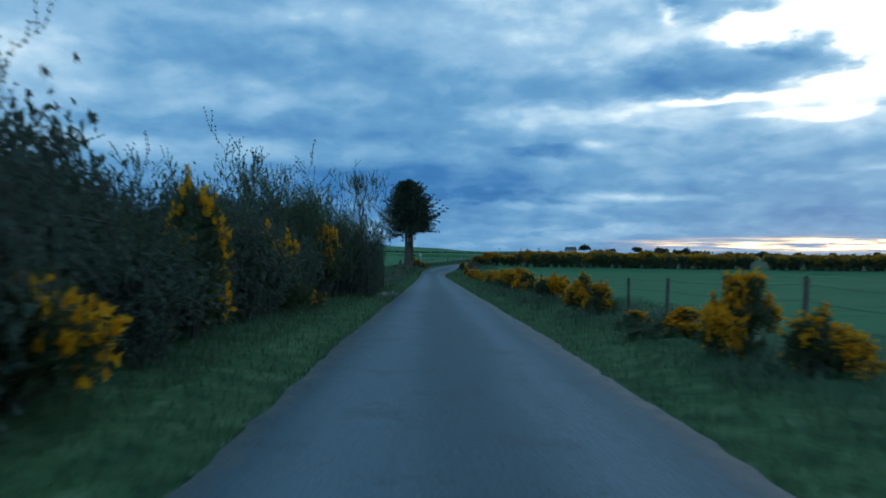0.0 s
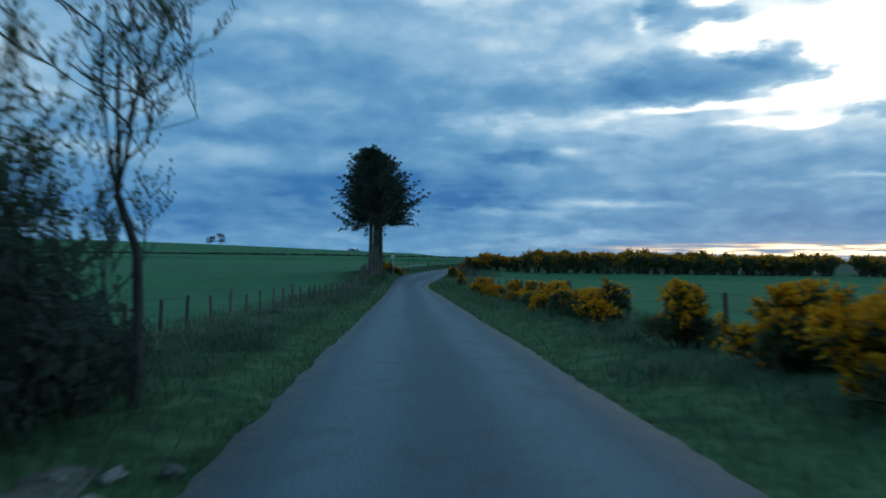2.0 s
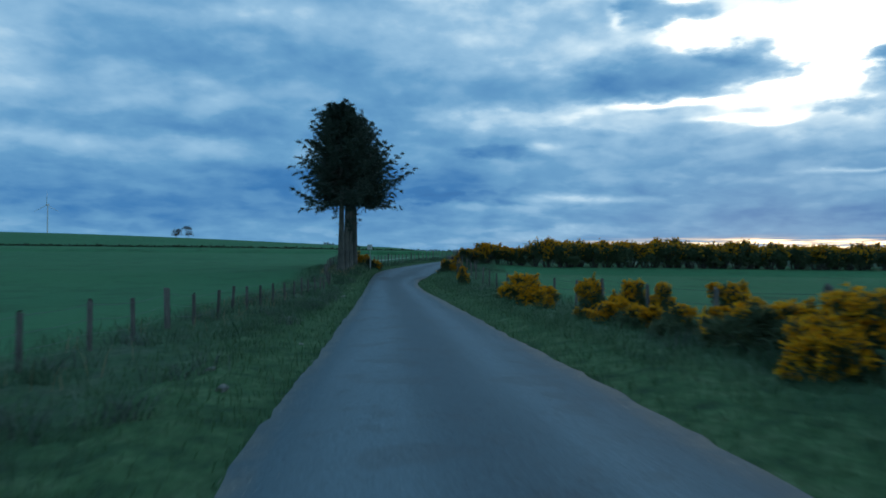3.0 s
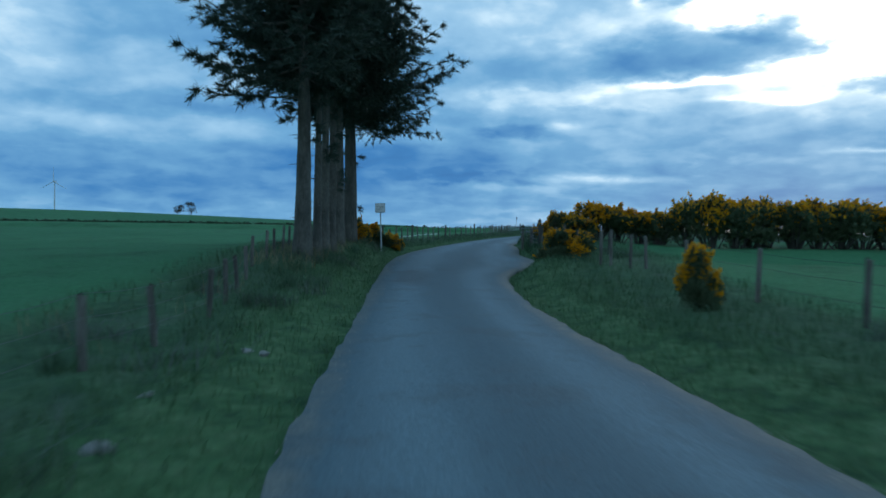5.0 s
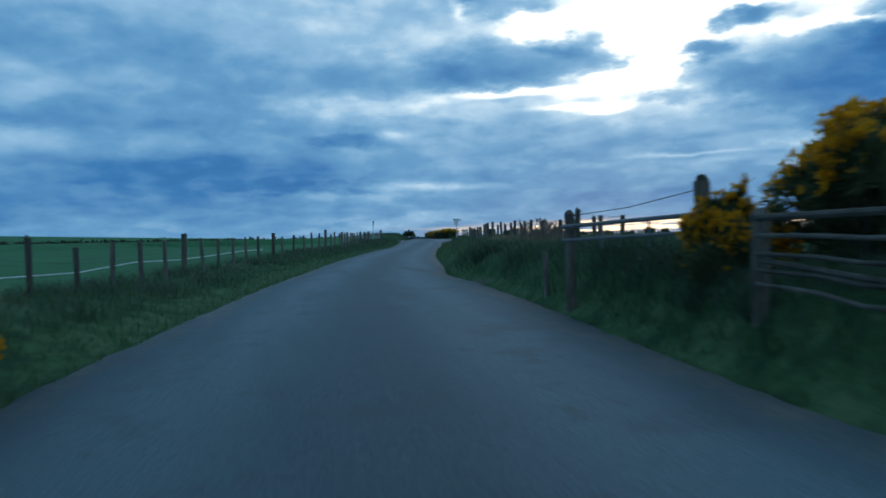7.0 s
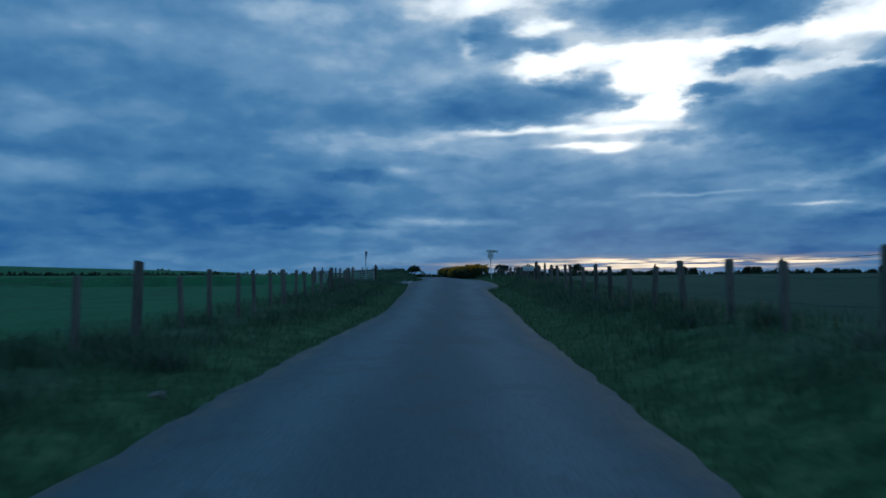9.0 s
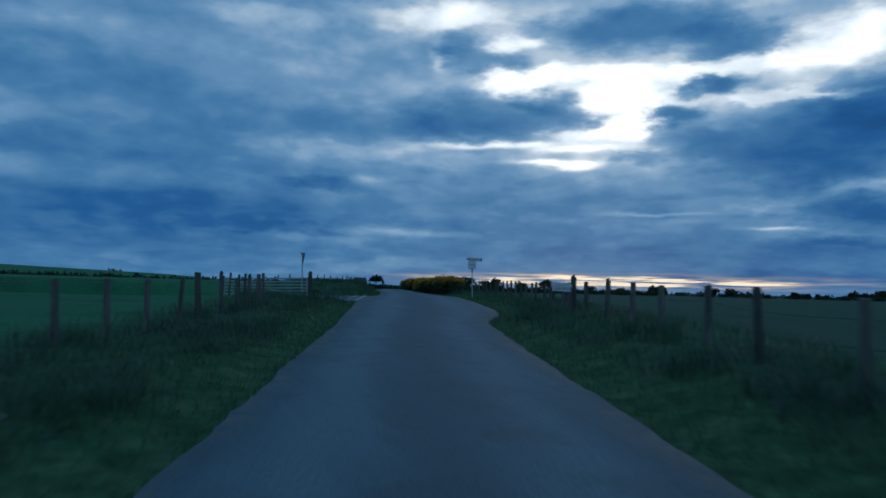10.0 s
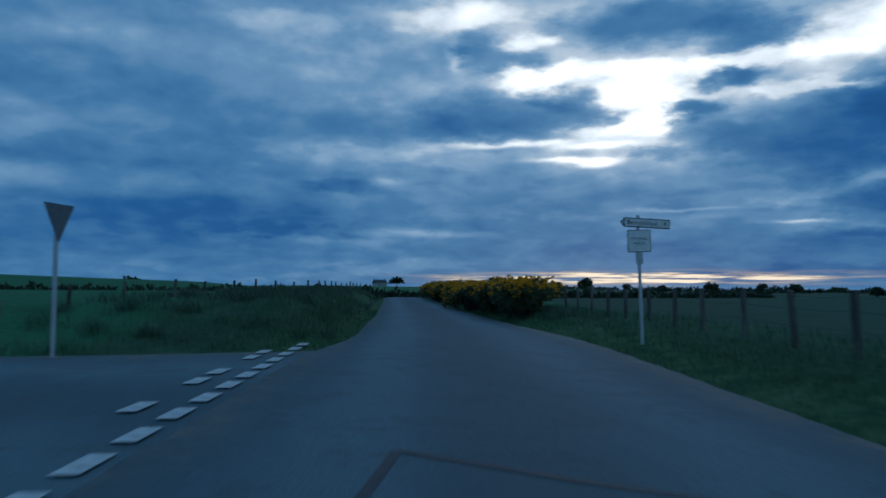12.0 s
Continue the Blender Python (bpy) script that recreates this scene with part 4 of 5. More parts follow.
def bramble(x, y, width, height, seed):
    """A tangle of thin arching stems with small dull leaves."""
    key = seed % 3
    if key not in BRAMBLES:
        rng = np.random.default_rng(70 + key)
        m, tips, outs = Mesh(), [], []
        for k in range(46):
            a, r, h = rng.uniform(0, 2 * np.pi), rng.uniform(0.4, 1.0), rng.uniform(0.7, 1.3)
            b = rng.uniform(0, 2 * np.pi)
            p0 = Vector((math.cos(b) * 0.5, math.sin(b) * 0.5, -0.1))
            pts = []
            for i in range(7):
                q = i / 6
                pts.append(p0.lerp(Vector((math.cos(a) * r, math.sin(a) * r, 0)), q) + Vector((0, 0, h * math.sin(q * 2.3) + rng.uniform(-0.04, 0.04))))
            m.tube(pts, 0.011, 3, cap=False)
            for i in range(1, 7):
                for _ in range(7):
                    c = pts[i] + Vector(rng.normal(0, 0.15, 3))
                    tips.append(tuple(c)), outs.append(tuple(rng.normal(0, 1, 3)))
        BRAMBLES[key] = (m.data("tangle", M_TWIG), needles_mesh("leafage", np.array(tips), np.array(outs), 9, 0.055, 0.032, M_BRAMBLE, key, 1.0, True))
    st, le = BRAMBLES[key]
    t = thing("bramble_bush", "dull brown-green bramble and briar tangle under the hedge", "bush", "hedge undergrowth")
    t.matrix_world = pose(x, y, float(ground_z(x, y)) - 0.03, 0, 0, seed * 77) @ Matrix.Diagonal((width / 2, width / 2, height / 1.25, 1))
    part("tangle", st, None, t)
    tagged(part("leafage", le, None, t), kind="stuff")


def make_dead_weeds():
    for k, (x, y, h, w) in enumerate(((9.62, 124.15, 0.80, 0.17), (9.55, 123.75, 0.78, 0.15), (9.95, 126.1, 0.74, 0.13), (9.5, 123.2, 0.62, 0.14), (9.4, 122.5, 0.5, 0.16), (9.9, 125.4, 0.5, 0.16), (10.5, 127.7, 0.5, 0.14), (9.25, 120.3, 0.45, 0.2))):
        dead_weeds(x, y, h, w, 300 + k)


def make_hedge():
    """The overgrown hedge on the west side: thorn and willow just coming into leaf, with gorse below."""
    kinds = [shrub_parts(21, 6, 4.4, 4, 18), shrub_parts(22, 6, 4.6, 4, 16), shrub_parts(23, 7, 4.0, 4, 18), shrub_parts(24, 6, 4.7, 4, 15)]
    rng = random.Random(9)
    k = 0
    for y in np.arange(3.0, 35.5, 1.45):
        for row, x in enumerate((-4.2, -5.6)):
            br, le = kinds[k % 4]
            k += 1
            s = rng.uniform(0.85, 1.08) * (0.9 if row == 0 else 1.08) * (0.68 if y < 17 else 0.66 if y < 21.5 else 0.97 if y < 29.5 else 0.95)
            xx, yy = x + rng.uniform(-0.4, 0.4), float(y) + rng.uniform(-0.5, 0.5)
            t = thing("hedge_shrub", "tangled leafless thorn shrub with young grey-green buds", "shrub", "roadside hedge")
            t.matrix_world = pose(xx, yy, float(ground_z(xx, yy)), 0, 0, rng.uniform(0, 360)) @ Matrix.Scale(s, 4)
            part("branchwork", br, None, t)
            tagged(part("leafage", le, None, t), kind="stuff")
    for x, y, size in ((-3.7, 33.6, 0.86), (-3.5, 34.9, 0.84), (-3.35, 36.0, 0.80), (-3.25, 36.9, 0.66)):
        br, le = kinds[k % 4]
        k += 1
        t = thing("hedge_shrub", "upright bare thorn shrub at the hedge end", "shrub", "roadside hedge")
        t.matrix_world = pose(x, y, float(ground_z(x, y)), 0, 0, k * 77) @ Matrix.Diagonal((size * 0.6, size * 0.6, size, 1))
        part("branchwork", br, None, t)
        tagged(part("leafage", le, None, t), kind="stuff")
    # dense low growth at the foot of the hedge
    for i in range(30):
        y = 3.5 + i * 1.12
        x = -3.6 + rng.uniform(-0.5, 0.25) - (0.4 if y > 33 else 0) - (0.5 if 9.5 < y < 24 else 0)
        if i in (2, 7, 11, 12):
            gorse_bush(x, y, rng.uniform(1.6, 2.0), rng.uniform(1.2, 1.9), 1, i, group="gorse in the hedge")
        else:
            bramble(x, y, rng.uniform(1.7, 2.4), rng.uniform(1.2, 2.2), i)
    for i in range(24):
        bramble(-5.2 + rng.uniform(-0.6, 0.4), 4 + i * 1.35, rng.uniform(1.8, 2.5), rng.uniform(1.8, 2.9), i + 40)
    for x, y, w, h, b in ((-3.7, 10.6, 1.6, 2.5, 2), (-3.9, 14.6, 1.5, 2.6, 1), (-3.5, 16.4, 1.5, 2.15, 1), (-3.3, 18.0, 1.0, 0.9, 1), (-3.75, 23.4, 1.15, 2.5, 2)):
        gorse_bush(x, y, w, h, b, int(y), group="gorse in the hedge", leggy=y > 20)
    for k, (x, y, w, h) in enumerate(((-3.3, 34.4, 1.7, 1.8), (-3.2, 35.5, 1.5, 1.5), (-3.1, 36.5, 1.3, 1.05), (-3.1, 37.4, 1.0, 0.65), (-2.85, 26.9, 1.6, 2.1), (-2.75, 28.2, 1.6, 2.3), (-2.8, 29.5, 1.6, 2.0), (-2.9, 31.0, 1.6, 1.9))):
        bramble(x, y, w, h, 80 + k)
    # two taller bare trees at the hedge's end
    for x, y, sd, st, h, girth, lb in ((-3.25, 27.3, 41, 2, 5.4, 0.13, "tall crooked bare hawthorn tree above the hedge"), (-2.65, 36.8, 43, 1, 4.9, 0.065, "slender bare rowan tree at the hedge end"), (-4.5, 33.0, 45, 2, 3.3, 0.08, "crooked bare willow above the hedge")):
        br, le = shrub_parts(sd, st, h, 6 if h > 5 else 5, 2, 0.10, girth, 0.62)
        t = thing("bare_tree", lb, "tree", "roadside hedge")
        t.matrix_world = pose(x, y, float(ground_z(x, y)), 0, 0, sd * 40) @ Matrix.Diagonal((0.72 if h > 5 else 1.0, 0.72 if h > 5 else 1.0, 1, 1))
        part("branchwork", br, None, t)
        tagged(part("leafage", le, None, t), kind="stuff")


# ---- the row of spruces ----
def spruce(x, y, height, girth, crown_low, reach, seed, lopsided=(0, 0), tufts=2, extra=()):
    rng = random.Random(seed)
    t = thing("spruce_tree", "tall wind-shaped spruce with a bare trunk and dark crown", "tree", "row of spruces")
    t.matrix_world = pose(x, y, float(ground_z(x, y)), 0, 0, 0)
    m = Mesh()
    pts, rad = [], []
    sway = [rng.uniform(-0.06, 0.06) for _ in range(4)]
    for i in range(22):
        k = i / 21
        z = -0.2 + k * height
        flare = 1 + 0.35 * math.exp(-max(z, 0) * 2.2)
        pts.append((math.sin(k * 5 + sway[0] * 30) * 0.10 * k + sway[1] * k, math.sin(k * 4 + 1) * 0.10 * k, z))
        rad.append(max(0.015, girth * 1.12 * (1 - k * 0.93) * flare * rng.uniform(0.95, 1.05)))
    m.tube(pts, rad, 14)
    part("trunk", m, M_BARK, t, smooth=True)
    limbs = Mesh()
    tips, outs = [], []

    def trunk_at(z):
        k = min(20.99, max(0.0, (z + 0.2) / height * 21))
        i = int(k)
        return Vector(pts[i]).lerp(Vector(pts[i + 1]), k - i)

    def bough(p0, a, ln, droop, lift, needled=0.16):
        """A limb in a flat arch, with side shoots that hang a little and carry the needles."""
        n = 8
        bend = rng.uniform(-0.10, 0.10)
        bp, br = [], []
        for i in range(n + 1):
            q = i / n
            b = a + bend * q * q
            bp.append(p0 + Vector((math.cos(b) * ln * q, math.sin(b) * ln * q, ln * (droop * math.sin(q * math.pi * 0.8) * 1.5 + lift * q * q))))
            br.append(0.040 * (1 - 0.85 * q) * (0.55 + 0.45 * ln / 4))
        limbs.tube(bp, br, 4, cap=False)
        for i in range(1, n + 1):
            q = i / n
            if q < needled:
                continue
            d = (bp[i] - bp[i - 1]).normalized()
            side = d.cross(Vector((0, 0, 1))).normalized()
            for sgn in (-1, 1):
                if rng.random() < 0.12:
                    continue
                reach_out = (ln * 0.24 * (1 - 0.72 * q) + 0.12) * rng.uniform(0.6, 1.25)
                start = bp[i] + d * rng.uniform(-0.2, 0.2) * ln / n
                fall = rng.uniform(0.05, 0.55)
                sd = (d * rng.uniform(0.5, 1.0) + side * sgn).normalized()
                ends = [start + sd * reach_out * w + Vector((0, 0, -fall * reach_out * w * w)) for w in (0.0, 0.5, 1.0)]
                limbs.tube(ends, [0.009, 0.006, 0.003], 3, cap=False)
                for w in (0.2, 0.45, 0.7, 0.95):
                    tips.append(tuple(start + sd * reach_out * w + Vector((0, 0, -fall * reach_out * w * w))))
                    outs.append(tuple(sd + Vector((0, 0, -fall * 1.3 * w))))
            tips.append(tuple(bp[i])), outs.append(tuple(d))

    z = crown_low
    while z < height - 0.2:
        k = (z - crown_low) / (height - crown_low)
        shape = (0.80 + 0.66 * k) if k < 0.3 else max(0.13, 1.0 - ((k - 0.3) / 0.7) ** 1.7 * 0.90)
        turn = rng.uniform(0, 2 * math.pi)
        for j in range(rng.choice((4, 4, 5))):
            a = turn + 2 * math.pi * j / 4.5 + rng.uniform(-0.35, 0.35)
            ln = reach * shape * rng.choice((0.6, 0.8, 0.92, 1.02)) * rng.uniform(0.9, 1.08) * (1 + lopsided[0] * math.cos(a) + lopsided[1] * math.sin(a))
            p0 = trunk_at(z + rng.uniform(-0.1, 0.1))
            bough(p0, a, ln, -0.05 - 0.09 * (1 - k), 0.08 + 0.40 * k)
        z += rng.uniform(0.22, 0.33)
    for zz, a, ln in extra:
        bough(trunk_at(zz), radians(a), ln, -0.02, -0.02, 0.3)
    # dead stubs, and tufts of live twigs on the bare trunk
    for i in range(26):
        zz = rng.uniform(0.9, crown_low)
        a = rng.uniform(0, 2 * math.pi)
        ln = rng.uniform(0.25, 0.55)
        p0 = trunk_at(zz)
        p1 = p0 + Vector((math.cos(a) * ln, math.sin(a) * ln, rng.uniform(-0.15, 0.10)))
        limbs.tube([p0, p0.lerp(p1, 0.6) + Vector((0, 0, 0.03)), p1], [0.015, 0.010, 0.004], 4, cap=False)
    for i in range(tufts):
        zz = rng.uniform(1.8, crown_low - 0.6)
        a0 = rng.uniform(0, 2 * math.pi)
        for _ in range(rng.choice((3, 4, 5))):
            a = a0 + rng.uniform(-0.7, 0.7)
            ln = girth + rng.uniform(0.15, 0.50)
            p0 = trunk_at(zz + rng.uniform(-0.3, 0.3))
            p1 = p0 + Vector((math.cos(a) * ln, math.sin(a) * ln, rng.uniform(-0.12, 0.12)))
            limbs.tube([p0, p1], [0.012, 0.004], 3, cap=False)
            for q in (0.7, 0.85, 1.0):
                tips.append(tuple(p0.lerp(p1, q))), outs.append((math.cos(a), math.sin(a), rng.uniform(-0.5, 0.2)))
    tagged(part("branchwork", limbs, M_BARK, t), kind="stuff")
    part("crown", needles_mesh("crown", np.array(tips), np.array(outs), 16, 0.23, 0.031, M_NEEDLE, seed, 0.55, True), None, t, "dark blue-green needle sprays")


def make_spruces():
    for x, y, h, g, low, reach, lop, tufts, extra in (
            (-3.64, 97.24, 12.4, 0.235, 5.3, 3.3, (-0.12, -0.25), 3, ((4.7, 200, 2.9), (5.0, 250, 2.4))), (-3.40, 98.8, 11.6, 0.125, 5.9, 2.7, (-0.3, 0), 1, ()), (-3.43, 101.1, 12.4, 0.165, 6.0, 3.2, (-0.1, 0), 2, ()),
            (-3.29, 102.05, 12.0, 0.16, 6.0, 3.0, (0.15, 0), 2, ()), (-3.38, 106.06, 13.0, 0.215, 6.0, 3.5, (0, 0), 1, ()),
            (-3.24, 109.74, 13.2, 0.275, 6.0, 4.0, (0.2, 0.1), 1, ((5.6, 340, 3.2),)), (-3.19, 111.6, 12.7, 0.20, 6.2, 4.1, (0.3, 0.15), 3, ((5.7, 10, 4.2), (6.0, 330, 3.8)))):
        spruce(x, y, h, g, low, reach, int(y * 3), lop, tufts, extra)


# ---- fences, gates ----
def post_mesh(h, w, seed):
    m = Mesh()
    rng = random.Random(seed)
    pts = [(0, 0, -0.3), (0.005, 0, h * 0.4), (rng.uniform(-0.02, 0.02), 0, h - 0.02), (rng.uniform(-0.02, 0.02), 0, h)]
    m.tube(pts, [w / 2, w / 2, w / 2, w * 0.42], 7)
    return m.data("post", M_POST)


POSTS = {}


def fence(name, label, line, spacing, height, wires, strainers=(), width=0.09, seed=1, slack=0.02, group="field fences"):
    """Posts along a line on the ground, with sagging wires."""
    rng = random.Random(seed)
    t = thing(name, label, "fence", group)
    pts = [Vector((x, y, 0)) for x, y in line]
    seg = [0.0]
    for p, q in zip(pts[:-1], pts[1:]):
        seg.append(seg[-1] + (q - p).length)
    s, spots, k = 0.0, [], 0
    while s <= seg[-1] + 0.01:
        x = float(np.interp(s, seg, [p.x for p in pts])) + rng.uniform(-0.05, 0.05)
        y = float(np.interp(s, seg, [p.y for p in pts]))
        strong = k in strainers
        z = float(ground_z(x, y))
        spots.append((x, y, z))
        key = (strong, k % 3, round(height, 2), round(width, 3))
        if key not in POSTS:
            POSTS[key] = post_mesh(height + (0.1 if strong else 0), width * (1.5 if strong else 1.0), k)
        ob = part("post", POSTS[key], None, t, "thick straining post" if strong else "")
        ob.matrix_world = pose(x, y, z, rng.uniform(-2.5, 2.5), rng.uniform(-2.5, 2.5), rng.uniform(0, 360)) @ Matrix.Diagonal((1, 1, rng.uniform(0.92, 1.05), 1))
        s += spacing * rng.uniform(0.9, 1.1)
        k += 1
    for hgt in wires:
        m = Mesh()
        line_pts = []
        for a, b in zip(spots[:-1], spots[1:]):
            for q in (0, 0.5):
                line_pts.append((a[0] + (b[0] - a[0]) * q, a[1] + (b[1] - a[1]) * q, a[2] + (b[2] - a[2]) * q + hgt - (slack if q else 0)))
        line_pts.append((spots[-1][0], spots[-1][1], spots[-1][2] + hgt))
        m.tube(line_pts, 0.0032, 3, cap=False)
        part("wire", m, M_WIRE, t)
    return t


def gate(name, label, ax, ay, bx, by, height, bars, mat, thick=0.045):
    """A field gate between two posts: stiles, rails and a brace."""
    t = thing(name, label, "gate")
    A, B = Vector((ax, ay, float(ground_z(ax, ay)))), Vector((bx, by, float(ground_z(bx, by))))
    d = (B - A).normalized()
    for p in (A, B):
        ob = part("gate_post", post_mesh(height + 0.25, 0.2, int(ax)), None, t, "thick wooden gate post")
        ob.matrix_world = pose(p.x, p.y, p.z, 0, 0, 40)
    a, b = A + d * 0.16, B - d * 0.16
    for p in (a, b):
        m = Mesh()
        m.tube([p + Vector((0, 0, 0.10)), p + Vector((0, 0, height))], thick * 0.7, 6)
        part("stile", m, mat, t)
    for k in range(bars):
        h = 0.14 + (height - 0.2) * k / (bars - 1)
        m = Mesh()
        m.tube([a + Vector((0, 0, h)), a.lerp(b, 0.5) + Vector((0, 0, h - 0.02)), b + Vector((0, 0, h))], thick * 0.55, 6)
        part("rail", m, mat, t)
    m = Mesh()
    m.tube([a + Vector((0, 0, 0.16)), b + Vector((0, 0, height - 0.1))], thick * 0.5, 6)
    part("brace", m, mat, t)
    return t


def make_fences():
    fence("wire_fence", "grey wooden post and wire fence below the pasture", [(-5.7, 38.5), (-5.3, 58), (-4.9, 68), (-4.4, 76), (-3.7, 88), (-4.6, 95), (-5.2, 118)], 1.9, 0.82, (0.28, 0.52, 0.76), (0, 12), seed=2)
    fence("wire_fence", "grey wooden post and wire fence among the gorse", [(5.9, 8), (5.7, 40), (5.6, 80), (5.75, 94.8)], 3.1, 0.92, (0.3, 0.6, 0.86), (2, 15), seed=3)
    fence("wire_fence", "pale post and wire fence by the passing place", [(5.75, 94.9), (5.4, 95.2), (5.0, 95.6), (4.7, 96.4)], 0.52, 0.95, (0.4, 0.7, 0.9), (), seed=4)
    fence("wire_fence", "weathered post and wire fence beside the wooden gate", [(7.2, 103.0), (7.0, 105.0), (6.5, 107.2), (6.15, 108.3), (5.95, 108.9)], 1.05, 1.05, (0.4, 0.7, 0.98), (), width=0.11, seed=14)
    left = [(float(xl(y)) - 3.4 - 0.25 * math.sin(y * 0.2), y) for y in (118, 124, 128, 134, 140, 150, 160, 170, 178)] + [(14.6, 185.2), (13.9, 188.8)]
    fence("wire_fence", "long dark post and wire fence above the west verge", left, 1.8, 1.08, (0.35, 0.7, 1.0), (0, 6, 12, 18, 24, 30), width=0.11, seed=5)
    bank = [(6.4, 117.2), (9.15, 119.4)] + [(float(xr(y)) + 2.7, y) for y in (120.7, 122, 125, 128, 131, 134)]
    fence("wire_fence", "short weathered posts in dry grass on the east bank", bank, 1.21, 0.80, (0.45, 0.74), (), width=0.10, seed=8)
    right = [(float(xr(y)) + 2.7, y) for y in (136, 140, 150, 160, 169.5, 175)] + [(27.6, 180.8), (30.4, 189), (33.0, 198.0), (36.0, 210)]
    fence("wire_fence", "weathered post and wire fence on the east bank", right, 1.95, 0.98, (0.4, 0.7, 0.92), (18,), width=0.12, seed=6)
    far = [(17.0, 199.2), (20.0, 204.5), (26.0, 217.5), (33.0, 240)]
    fence("wire_fence", "post and wire fence beyond the side road", far, 2.2, 0.55, (0.25, 0.5), (), seed=7)
    # a plank gate between a dark far post and a heavy near one
    t = thing("wooden_gate", "weathered grey wooden rail gate beside the passing place", "gate")
    ends = [Vector((5.78, 111.64, 0.15)), Vector((5.80, 109.35, 0.22))]
    for p, w in zip(ends, (0.15, 0.22)):
        g = float(ground_z(p.x, p.y))
        ob = part("gate_post", post_mesh(p.z - g, w, int(p.y)), None, t, "thick dark wooden post")
        ob.matrix_world = pose(p.x, p.y, g, 1.5, -1, 20)
    for k, (da, db) in enumerate(((0.05, 0.12), (0.20, 0.32), (0.36, 0.50), (0.50, 0.66), (0.62, 0.82))):
        m = Mesh()
        a, b = ends[0] + Vector((-0.07, -0.06, -da)), ends[1] + Vector((-0.10, 0.08, -db))
        m.tube([a, a.lerp(b, 0.3), a.lerp(b, 0.5) + Vector((0, 0, -0.012 * k)), a.lerp(b, 0.8), b], 0.021 if k else 0.032, 7)
        part("rail", m, M_GATE, t, "split pale grey rail")
    m = Mesh()
    m.tube([ends[0] + Vector((-0.04, -0.1, -0.42)), ends[1] + Vector((-0.07, 0.1, -0.72))], 0.028, 6)
    part("brace", m, M_GATE, t)
    t = thing("pole_barrier", "single sloping rail between two wooden posts", "barrier")
    tops = [Vector((6.57, 113.42, 0.60)), Vector((6.06, 115.75, 0.34))]
    for p, w in zip(tops, (0.19, 0.15)):
        g = float(ground_z(p.x, p.y))
        ob = part("post", post_mesh(p.z - g, w, int(p.y)), None, t, "thick weathered post")
        ob.matrix_world = pose(p.x, p.y, g, 0, 0, 30)
    for da, db, r in ((0.40, 0.20, 0.030), (0.60, 0.40, 0.024)):
        m = Mesh()
        m.tube([tops[0] + Vector((-0.1, 0, -da)), tops[1] + Vector((-0.1, 0, -db))], r, 7)
        part("rail", m, M_BACK, t, "dark metal pipe rail")
    for k in (0.3, 0.66):
        p = tops[0].lerp(tops[1], k) + Vector((-0.1, 0, -0.40 + 0.20 * k))
        m = Mesh()
        m.tube([p, p + Vector((0, 0, -0.34))], 0.016, 6)
        part("upright", m, M_BACK, t)
    m = Mesh()
    m.tube([tops[0] + Vector((0, 0, -0.10)), tops[0].lerp(tops[1], 0.5) + Vector((0, 0, -0.12)), tops[1] + Vector((0, 0, -0.05))], 0.006, 4)
    part("wire", m, M_WIRE, t)
    m = Mesh()
    pts = [(float(xl(y)) - 7.2, y) for y in (126, 130, 134, 138, 142, 146, 150)]
    m.tube([(x, y, float(ground_z(x, y)) + 0.22 + 0.03 * math.sin(y)) for x, y in pts], 0.022, 4)
    tagged(new("fence_tape", m.data("fence_tape", M_LITTER)), "sagging white electric fence tape in the pasture", "fence tape")
    gate("metal_gate", "galvanised tubular field gate at the side road", 18.05, 186.7, 13.9, 189.2, 1.15, 7, M_STEEL, thick=0.062)


# ---- signs ----
def lettering(body, size, mat, m, parent, name="lettering", spacing=1.0):
    cu = bpy.data.curves.new(name, "FONT")
    cu.body, cu.size, cu.align_x, cu.align_y, cu.extrude = body, size, "CENTER", "CENTER", 0.001
    cu.space_character = spacing
    tmp = new("lettering_curve", cu)
    dg = bpy.context.evaluated_depsgraph_get()
    me = bpy.data.meshes.new_from_object(tmp.evaluated_get(dg))
    bpy.data.objects.remove(tmp)
    me.materials.clear()
    me.materials.append(mat)
    ob = new(name, me)
    ob.parent = parent
    ob.matrix_local = m
    return ob


def plate(w, h, thick=0.012, r=0.03, n=4):
    """A rounded plate standing upright, its face towards -y."""
    m = Mesh()
    ring = []
    for cx, cz, a0 in ((w / 2 - r, h / 2 - r, 0), (-w / 2 + r, h / 2 - r, 90), (-w / 2 + r, -h / 2 + r, 180), (w / 2 - r, -h / 2 + r, 270)):
        for i in range(n + 1):
            a = math.radians(a0 + 90 * i / n)
            ring.append((cx + r * math.cos(a), cz + r * math.sin(a)))
    k = len(ring)
    v = [(x, -thick / 2, z) for x, z in ring] + [(x, thick / 2, z) for x, z in ring]
    f = [tuple(range(k)), tuple(range(2 * k - 1, k - 1, -1))] + [(i, i + k, (i + 1) % k + k, (i + 1) % k) for i in range(k)]
    m.add(v, f)
    return m


FACE = pose(0, 0, 0, 90, 0, 0)


